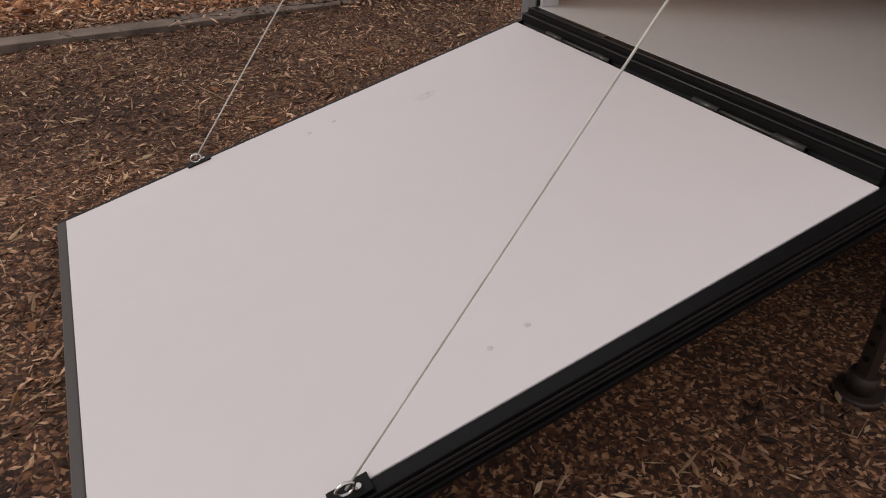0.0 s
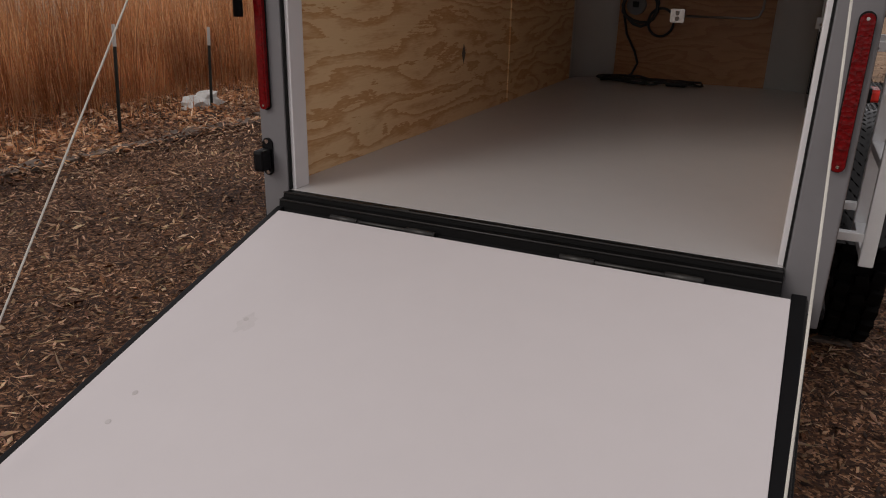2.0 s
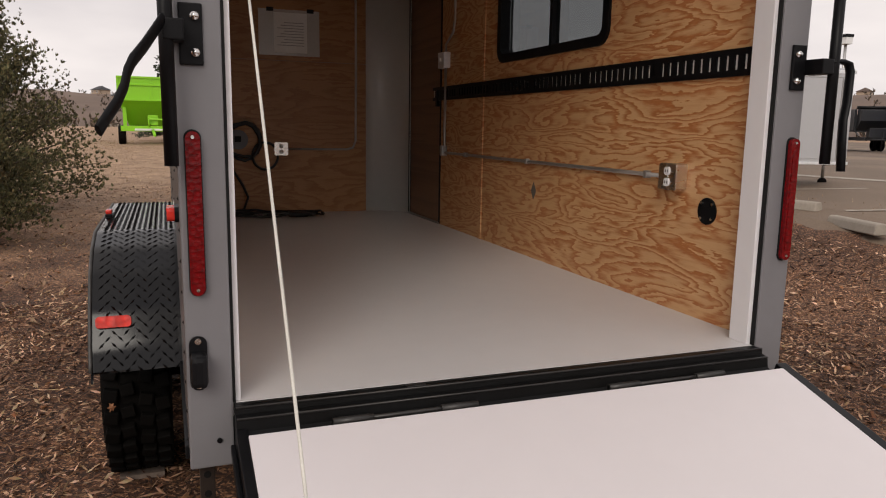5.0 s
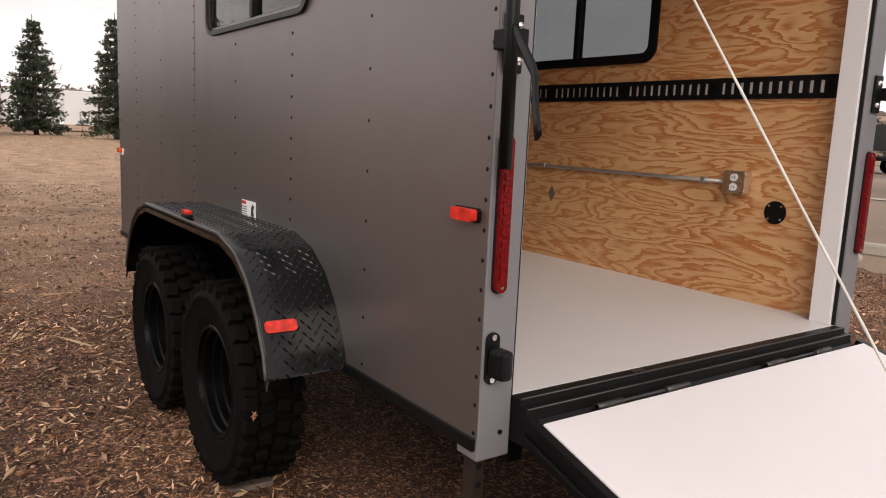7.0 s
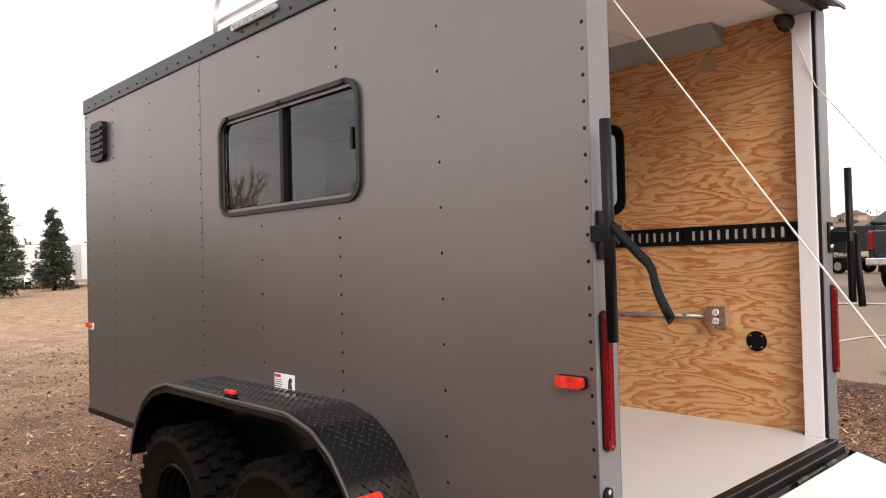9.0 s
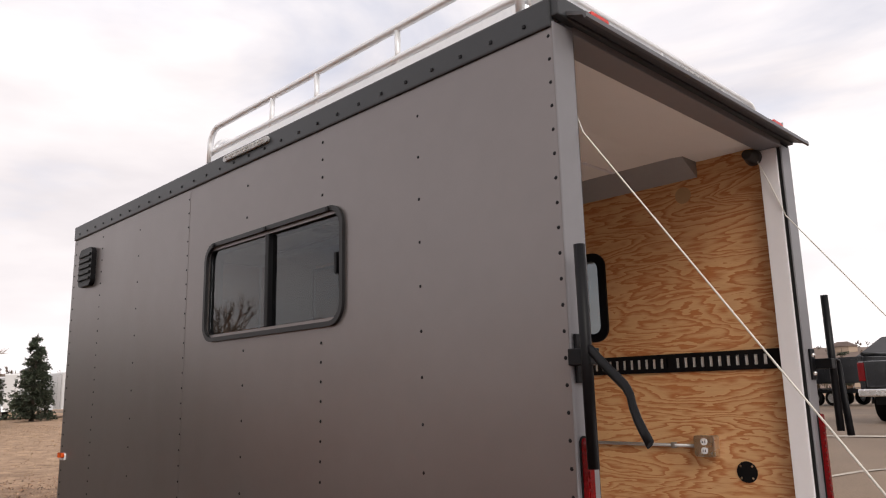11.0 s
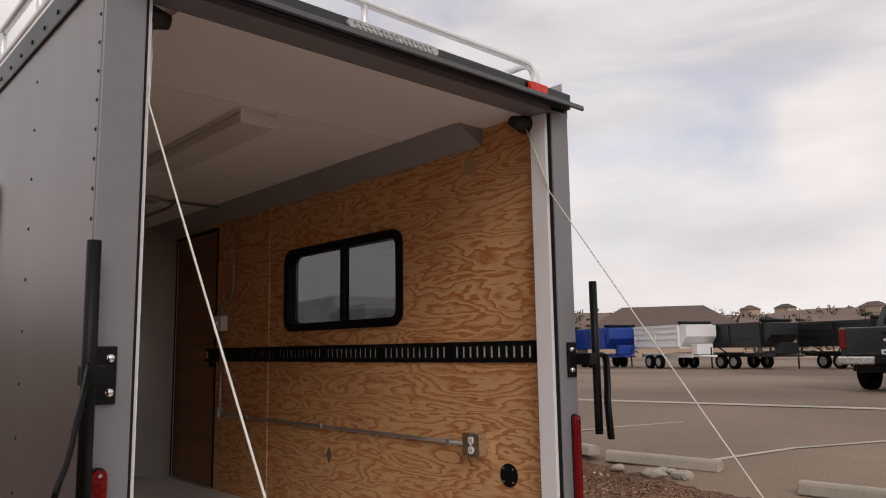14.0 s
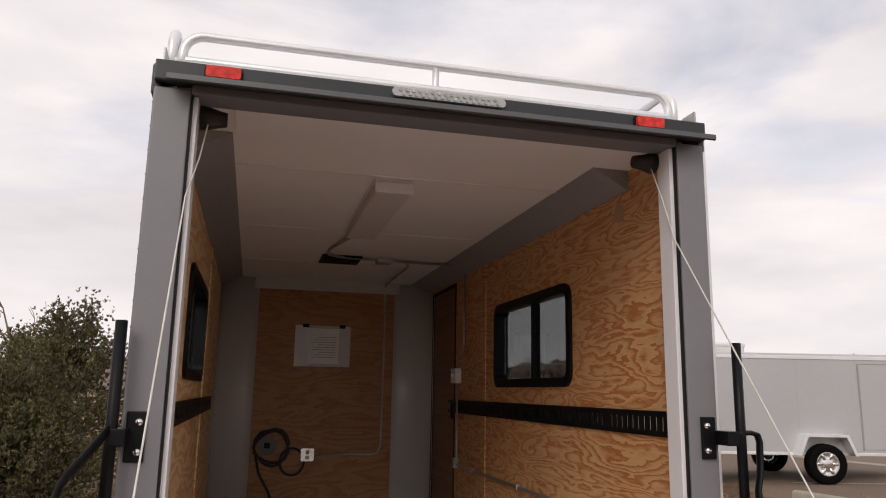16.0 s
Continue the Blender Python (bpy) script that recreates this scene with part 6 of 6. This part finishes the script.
def dump_trailer(x, y, heading, paint, label):
    """A tandem dump trailer; x is forward."""
    t = thing("dump_trailer", label, "dump trailer", pose(x, y, ground_z(x, y) + 0.03, 0, 0, heading), "dump trailers")
    bed = bmesh.new()
    for s in (1, -1):
        add_box(bed, -2.2, 2.2, s * 1.02 - 0.03, s * 1.02 + 0.03, 1.2, 2.35)
        for i in range(3):
            add_box(bed, -2.18 + i * 2.14, -2.08 + i * 2.14, s * 1.08 - 0.03, s * 1.08 + 0.03, 1.2, 2.3)
        add_box(bed, -2.22, 2.22, s * 1.07 - 0.05, s * 1.07 + 0.05, 2.27, 2.4)
        for z in (1.2, 1.62, 1.95):
            add_box(bed, -2.21, 2.21, s * 1.06 - 0.04, s * 1.06 + 0.04, z, z + 0.07)
    add_box(bed, -2.2, 2.2, -1.0, 1.0, 1.12, 1.22)
    add_prism(bed, [(2.21, 1.2), (2.75, 1.75), (2.75, 2.35), (2.21, 2.42)], 1.9, Matrix(((1, 0, 0, 0), (0, 0, 1, -0.95), (0, 1, 0, 0), (0, 0, 0, 1))))
    part("bed", bed, paint, t)
    for s in (1, -1):
        part("tailgate", box(-2.26, -2.2, s * 0.5 - 0.49, s * 0.5 + 0.49, 1.22, 2.2, 0.01), paint, t)
        part("chassis_rail", box(-2.3, 2.6, s * 0.5 - 0.05, s * 0.5 + 0.05, 0.62, 0.82, 0.01), paint, t)
        part("tongue", tube([(2.5, s * 0.5, 0.7), (3.9, 0, 0.7)], 0.06, 6), paint, t)
        part("fender", box(-1.15, 0.95, s * 1.12 - 0.14, s * 1.12 + 0.14, 0.84, 0.88, 0.01), paint, t)
        for i in (-0.55, 0.4):
            road_wheel(t, i, s * 1.12, 0.38, 0.22, s, RIMD)
        part("loading_ramp", tube([(-2.25, s * 0.8, 0.85), (-3.2, s * 0.8, 1.35)], 0.05, 4), paint, t)
    part("tool_box", box(2.5, 3.0, -0.5, 0.5, 0.8, 1.35, 0.02), paint, t)
    part("jack", tube([(3.5, 0, 0.05), (3.5, 0, 1.15)], 0.04, 8), BLACK, t)
    part("tarp_roll", tube([(2.2, -1.0, 2.5), (2.2, 1.0, 2.5)], 0.09, 10), BLACK, t)
    return t


DBLUE = plain("blue_trailer_paint", (0.012, 0.05, 0.3), 0.35, 0.1, 0.1, 4)
DBLK = plain("black_trailer_paint", (0.017, 0.018, 0.021), 0.35, 0.1, 0.15, 4)
for x, y, hdg, p, l in ((31.4, -38.2, 150, DBLK, "black tandem dump trailer with raised sides"), (25.8, -37.5, 152, DBLUE, "blue tandem dump trailer with raised sides"), (20.6, -36.8, 155, TWHITE, "white tandem dump trailer with raised sides"), (16.6, -37.4, 160, DBLK, "black tandem dump trailer with raised sides"), (12.0, -39.2, 160, DBLK, "black tandem dump trailer with raised sides"), (36.6, -39.5, 150, DBLK, "black tandem dump trailer with raised sides"), (7.2, -40.5, 160, DBLK, "black tandem dump trailer with raised sides")):
    dump_trailer(x, y, hdg, p, l)


# pickup truck, rear towards the trailer
def pickup(m):
    t = thing("pickup_truck", "black four-door pickup truck with chrome rear bumper", "pickup truck", m)
    TP = plain("black_car_paint", (0.012, 0.013, 0.016), 0.22, 0.2, 0.1, 3, coat=0.6)
    DG = plain("dark_car_glass", (0.012, 0.013, 0.015), 0.06)
    sec = Matrix(((1, 0, 0, 0), (0, 0, 1, -1.0), (0, 1, 0, 0), (0, 0, 0, 1)))
    bed = [(-2.9, 0.72), (-2.95, 0.8), (-2.95, 1.42), (-2.9, 1.46), (-0.95, 1.46), (-0.95, 0.62), (-1.35, 0.62), (-1.42, 0.85), (-1.6, 1.0), (-1.85, 1.04), (-2.1, 1.0), (-2.28, 0.85), (-2.35, 0.62), (-2.8, 0.62)]
    bm = bmesh.new()
    for y in (-1.0, 0.88):
        add_prism(bm, bed, 0.12, Matrix.Translation((0, y + 1.0, 0)) @ sec)
    add_box(bm, -2.9, -0.95, -0.9, 0.9, 0.8, 0.9)
    part("bed", bm, TP, t)
    tg = part("tailgate", box(-2.99, -2.9, -0.86, 0.86, 0.84, 1.45, 0.03), TP, t)
    part("tailgate_handle", box(-3.0, -2.985, -0.12, 0.12, 1.28, 1.34, 0.01), BLACK, tg)
    part("badge", prism(rounded(0.18, 0.07, 0.034), 0.01, Matrix.Translation((-2.99, 0, 1.16)) @ FR), CHROME, tg)
    cab = [(-0.93, 0.62), (-0.93, 1.52), (-0.78, 2.02), (-0.6, 2.08), (0.75, 2.08), (1.0, 2.0), (1.55, 1.52), (2.9, 1.4), (3.05, 1.2), (3.05, 0.7), (2.75, 0.62), (2.72, 0.85), (2.5, 1.03), (2.2, 1.05), (1.92, 0.95), (1.75, 0.62)]
    bm = prism(cab, 1.96, Matrix.Translation((0, 0.02, 0)) @ sec)
    for v in bm.verts:
        if v.co.z > 1.55:
            v.co.y *= 1 - 0.16 * (v.co.z - 1.55) / 0.5
    bmesh.ops.bevel(bm, geom=[e for e in bm.edges if abs(e.verts[0].co.y - e.verts[1].co.y) < 0.05], offset=0.03, segments=2, affect="EDGES")
    part("cab", bm, TP, t)
    bm = bmesh.new()
    q = [bm.verts.new(p) for p in ((-0.945, -0.82, 1.56), (-0.945, 0.82, 1.56), (-0.81, 0.72, 1.98), (-0.81, -0.72, 1.98))]
    bm.faces.new(q)
    bmesh.ops.solidify(bm, geom=list(bm.faces), thickness=0.015)
    part("rear_window", bm, DG, t)
    for s in (1, -1):
        for x0, x1 in ((-0.7, 0.05), (0.15, 1.15)):
            bm = bmesh.new()
            q = [bm.verts.new(p) for p in ((x0, s * 0.995, 1.53), (x1 + (0.2 if x0 > 0 else 0), s * 0.995, 1.53), (x1 - 0.15 * (x0 > 0), s * 0.86, 1.98), (x0 + 0.08, s * 0.86, 1.98))]
            bm.faces.new(q)
            bmesh.ops.solidify(bm, geom=list(bm.faces), thickness=0.02)
            part("side_window", bm, DG, t)
        part("tail_lamp", box(-2.985, -2.86, s * 0.94 - 0.075, s * 0.94 + 0.075, 0.98, 1.42, 0.02), RED, t)
        part("bumper", box(-3.16, -2.97, s * 0.62 - 0.38, s * 0.62 + 0.38, 0.62, 0.8, 0.03), CHROME, t)
        part("mirror", box(1.0, 1.12, s * 1.12 - 0.13, s * 1.12 + 0.13, 1.45, 1.72, 0.03), BLACK, t)
        for x in (-1.85, 2.32):
            road_wheel(t, x, s * 0.86, 0.42, 0.24, s, RIMB)
        part("fender_flare", tube([(-1.85 + 0.46 * math.cos(radians(a)), s * 1.0, 0.44 + 0.56 * math.sin(radians(a))) for a in range(0, 181, 15)], 0.03, 6), TP, t)
    part("step_pad", box(-3.17, -2.97, -0.24, 0.24, 0.64, 0.78, 0.02), BLACK, t)
    part("number_plate", box(-3.0, -2.985, -0.15, 0.15, 0.84, 0.95), plain("pale_plate", (0.55, 0.58, 0.6), 0.4), t)
    part("plate_bar", box(-3.004, -3.0, -0.1, 0.1, 0.875, 0.915), INK, t)
    part("hitch", box(-3.1, -2.8, -0.04, 0.04, 0.45, 0.56, 0.005), BLACK, t)
    part("underbody", box(-2.7, 2.8, -0.8, 0.8, 0.42, 0.75), SEAL, t)
    return t


px, py = 3.35, -16.3
fwd = radians(-93)
pickup(Matrix.Translation((px + 3.3 * math.cos(fwd), py + 3.3 * math.sin(fwd), ground_z(px, py - 2) + 0.03)) @ pose(0, 0, 0, 0, 0, -93) @ Matrix.Diagonal((1.03, 1.03, 1.0, 1)))

# bright green wagon across the field
GREEN = plain("bright_green_paint", (0.25, 0.62, 0.02), 0.4, 0, 0.1, 2)
gw = thing("grain_wagon", "bright green farm wagon with a tapered hopper", "wagon", pose(38.5, 1.75, ground_z(38.5, 1.75), 0, 0, 183) @ Matrix.Diagonal((1, 1, 0.92, 1)))
tub = bmesh.new()
top = [(-2.0, -1.45, 3.45), (2.0, -1.45, 3.45), (2.0, 1.45, 3.45), (-2.0, 1.45, 3.45)]
mid = [(-2.0, -1.45, 2.25), (2.0, -1.45, 2.25), (2.0, 1.45, 2.25), (-2.0, 1.45, 2.25)]
low = [(-0.9, -1.0, 0.95), (0.7, -1.0, 0.95), (0.7, 1.0, 0.95), (-0.9, 1.0, 0.95)]
R = [[tub.verts.new(p) for p in r] for r in (top, mid, low)]
for a, b in zip(R, R[1:]):
    for i in range(4):
        tub.faces.new((a[i], a[(i + 1) % 4], b[(i + 1) % 4], b[i]))
tub.faces.new(R[2])
bmesh.ops.recalc_face_normals(tub, faces=tub.faces)
bmesh.ops.solidify(tub, geom=list(tub.faces), thickness=0.05)
part("hopper", tub, GREEN, gw)
for z in (2.28, 3.05, 3.42):
    part("hopper_rib", box(1.99, 2.06, -1.48, 1.48, z - 0.05, z + 0.05, 0.01), GREEN, gw)
for y in (-1.45, -0.01, 1.45):
    part("hopper_stake", box(1.99, 2.05, y - 0.05, y + 0.05, 2.25, 3.45, 0.01), GREEN, gw)
for s in (1, -1):
    part("frame_rail", box(-2.2, 2.4, s * 0.85 - 0.08, s * 0.85 + 0.08, 0.72, 0.9, 0.01), GREEN, gw)
    part("upright", box(1.5, 1.65, s * 1.2 - 0.08, s * 1.2 + 0.08, 0.8, 2.25, 0.01), GREEN, gw)
    for x in (-1.6, 1.6):
        road_wheel(gw, x, s * 1.35, 0.48, 0.28, s, RIMS)
part("front_beam", box(2.3, 2.5, -1.4, 1.4, 0.68, 0.95, 0.02), GREEN, gw)
part("gear_box", box(1.9, 2.4, -0.2, 0.25, 1.0, 1.5, 0.03), GREEN, gw)
part("hand_rail", tube([(2.5, -0.15, 0.9), (2.5, -0.15, 1.3), (2.5, 1.6, 1.3), (2.6, 1.75, 0.95), (2.6, 2.0, 0.9)], 0.05, 8), GREEN, gw)
part("drawbar", tube([(2.5, 0, 0.75), (4.2, 0, 0.5)], 0.07, 6), GREEN, gw)
part("lamp_row", box(2.5, 2.53, -0.8, 0.8, 0.72, 0.82, 0.01), LABELW, gw)

# lamp post
lx, ly = -2.4 + 38 * math.cos(radians(-47.8)), 1.0 + 38 * math.sin(radians(-47.8))
lp = thing("street_lamp", "grey car park lamp post on a concrete base", "street lamp", pose(lx, ly, ground_z(lx, ly)))
part("base", tube([(0, 0, -0.1), (0, 0, 0.9)], 0.32, 16), CONC, lp)
part("pole", tube([(0, 0, 0.9), (0, 0, 5.2)], [0.08, 0.06], 10), GALV, lp)
part("lamp_head", box(-0.22, 0.22, -0.22, 0.22, 5.15, 5.28, 0.03), BLACK, lp)
part("diffuser", box(-0.19, 0.19, -0.19, 0.19, 4.85, 5.15, 0.03), LABELW, lp)

# ---- distance ----
HILL = plain("dry_scrub_hill", (0.17, 0.115, 0.085), 1.0, 0, 0.35, 0.12)
hv, hf, nb = [], [], 150
for i in range(nb):
    b = radians(60 - 200 * i / (nb - 1))
    for j, (rad, up) in enumerate(((170, 0.0), (240, 0.25), (310, 0.6), (380, 0.92), (450, 1.0), (620, 0.7))):
        crest = 19 + 5 * noise.noise(Vector((b * 3, 1, 0))) + 2.2 * noise.noise(Vector((b * 11, j * 0.6, 2))) + 0.8 * noise.noise(Vector((b * 40, j, 4)))
        crest *= 0.78 if b > radians(-20) else 1.0
        hv.append((rad * math.cos(b), rad * math.sin(b), up * crest - (1 if j == 0 else 0)))
hf = [(i * 6 + j, (i + 1) * 6 + j, (i + 1) * 6 + j + 1, i * 6 + j + 1) for i in range(nb - 1) for j in range(5)]
me = bpy.data.meshes.new("hills")
me.from_pydata(hv, [], hf)
me.polygons.foreach_set("use_smooth", [True] * len(hf))
me.materials.append(HILL)
tagged(new("backdrop", me), "low brown scrub-covered hills along the horizon", "hills", kind="structure")


def hill_at(b, rad):
    e = (170, 240, 310, 380, 450, 620)
    u = (0.0, 0.25, 0.6, 0.92, 1.0, 0.7)
    crest = (19 + 5 * noise.noise(Vector((b * 3, 1, 0)))) * (0.78 if b > radians(-20) else 1.0)
    return float(np.interp(rad, e, u)) * crest


rng = np.random.default_rng(77)
Os, Ss = [], []
for _ in range(1500):
    b, rad = radians(rng.uniform(-130, 45)), rng.uniform(120, 450)
    o = np.array((rad * math.cos(b), rad * math.sin(b), hill_at(b, rad)))
    sz = rng.uniform(0.6, 1.8) * (1.8 if rng.random() < 0.08 else 1)
    Os.append(o + rng.normal(0, 0.45, (9, 3)) * sz + np.array((0, 0, sz * 0.5)))
    Ss.append(np.full(9, sz * 0.9))
Os = np.concatenate(Os)
sv, sf = tufts(Os, np.tile((0, 0, 1.0), (len(Os), 1)), np.concatenate(Ss), rng, 2)
soup("hill_scrub", sv, sf, chip_mat("far_scrub", (0.03, 0.028, 0.02), (0.09, 0.07, 0.05), (0.22, 0.16, 0.12)), "scattered dark scrub and small trees on far hills", "shrubs")


def house(x, y, w, d, eave, ridge, turn, wall, roof, label, z=None):
    t = thing("house", label, "house", pose(x, y, ground_z(x, y) if z is None else z, 0, 0, turn), "houses beyond the car park")
    part("wall", box(-w / 2, w / 2, -d / 2, d / 2, -0.5, eave), wall, t)
    bm = bmesh.new()
    e = 0.5
    lo = [bm.verts.new((sx * (w / 2 + e), sy * (d / 2 + e), eave)) for sx, sy in ((-1, -1), (1, -1), (1, 1), (-1, 1))]
    a, b = bm.verts.new((-w / 2 + d * 0.35, 0, ridge)), bm.verts.new((w / 2 - d * 0.35, 0, ridge))
    for f in ((lo[0], lo[1], b, a), (lo[2], lo[3], a, b), (lo[1], lo[2], b), (lo[3], lo[0], a), (lo[3], lo[2], lo[1], lo[0])):
        bm.faces.new(f)
    part("roof", bm, roof, t)
    for i in range(max(2, int(w / 4))):
        x0 = -w / 2 + 1.2 + i * 4
        win = part("window", box(x0, x0 + 1.1, d / 2 - 0.02, d / 2 + 0.05, eave * 0.45, eave * 0.85, 0.01), LABELW, t)
        part("pane", box(x0 + 0.1, x0 + 1.0, d / 2 + 0.05, d / 2 + 0.06, eave * 0.48, eave * 0.82), INK, win)
    return t


STUC = plain("tan_stucco", (0.42, 0.32, 0.24), 0.9, 0, 0.1, 1)
ROOFB = plain("brown_shingle_roof", (0.12, 0.085, 0.07), 0.9, 0, 0.2, 2)
ROOFG = plain("dark_grey_roof", (0.06, 0.06, 0.065), 0.9, 0, 0.2, 2)
house(52, -88, 19, 12, 3.4, 6.6, 30, STUC, ROOFB, "low tan building with a broad brown roof")
house(22, -92, 9, 8, 3.2, 6.2, 10, STUC, ROOFG, "small house with a dark grey roof")
for i in range(26):
    b, rad = radians(rng.uniform(-115, 5)), rng.uniform(300, 430)
    house(rad * math.cos(b), rad * math.sin(b), rng.uniform(6, 9), 6, 2.6, 4.6, rng.uniform(0, 180), STUC, ROOFB if i % 2 else ROOFG, "far tan house on the hillside", hill_at(b, rad) - 0.5)
for i, (b, d, h) in enumerate(((-53.6, 120, 7), (-52.2, 122, 6.5), (-62.5, 105, 6.5), (-66, 100, 5.5), (-68, 96, 5), (-72, 95, 5.5), (-77, 100, 6))):
    x, y = -2.2 + d * math.cos(radians(b)), 1.5 + d * math.sin(radians(b))
    bush = spruce(x, y, h, 90 + i, 0.42, "evergreen_tree", "dark rounded evergreen beyond the car park", 6)
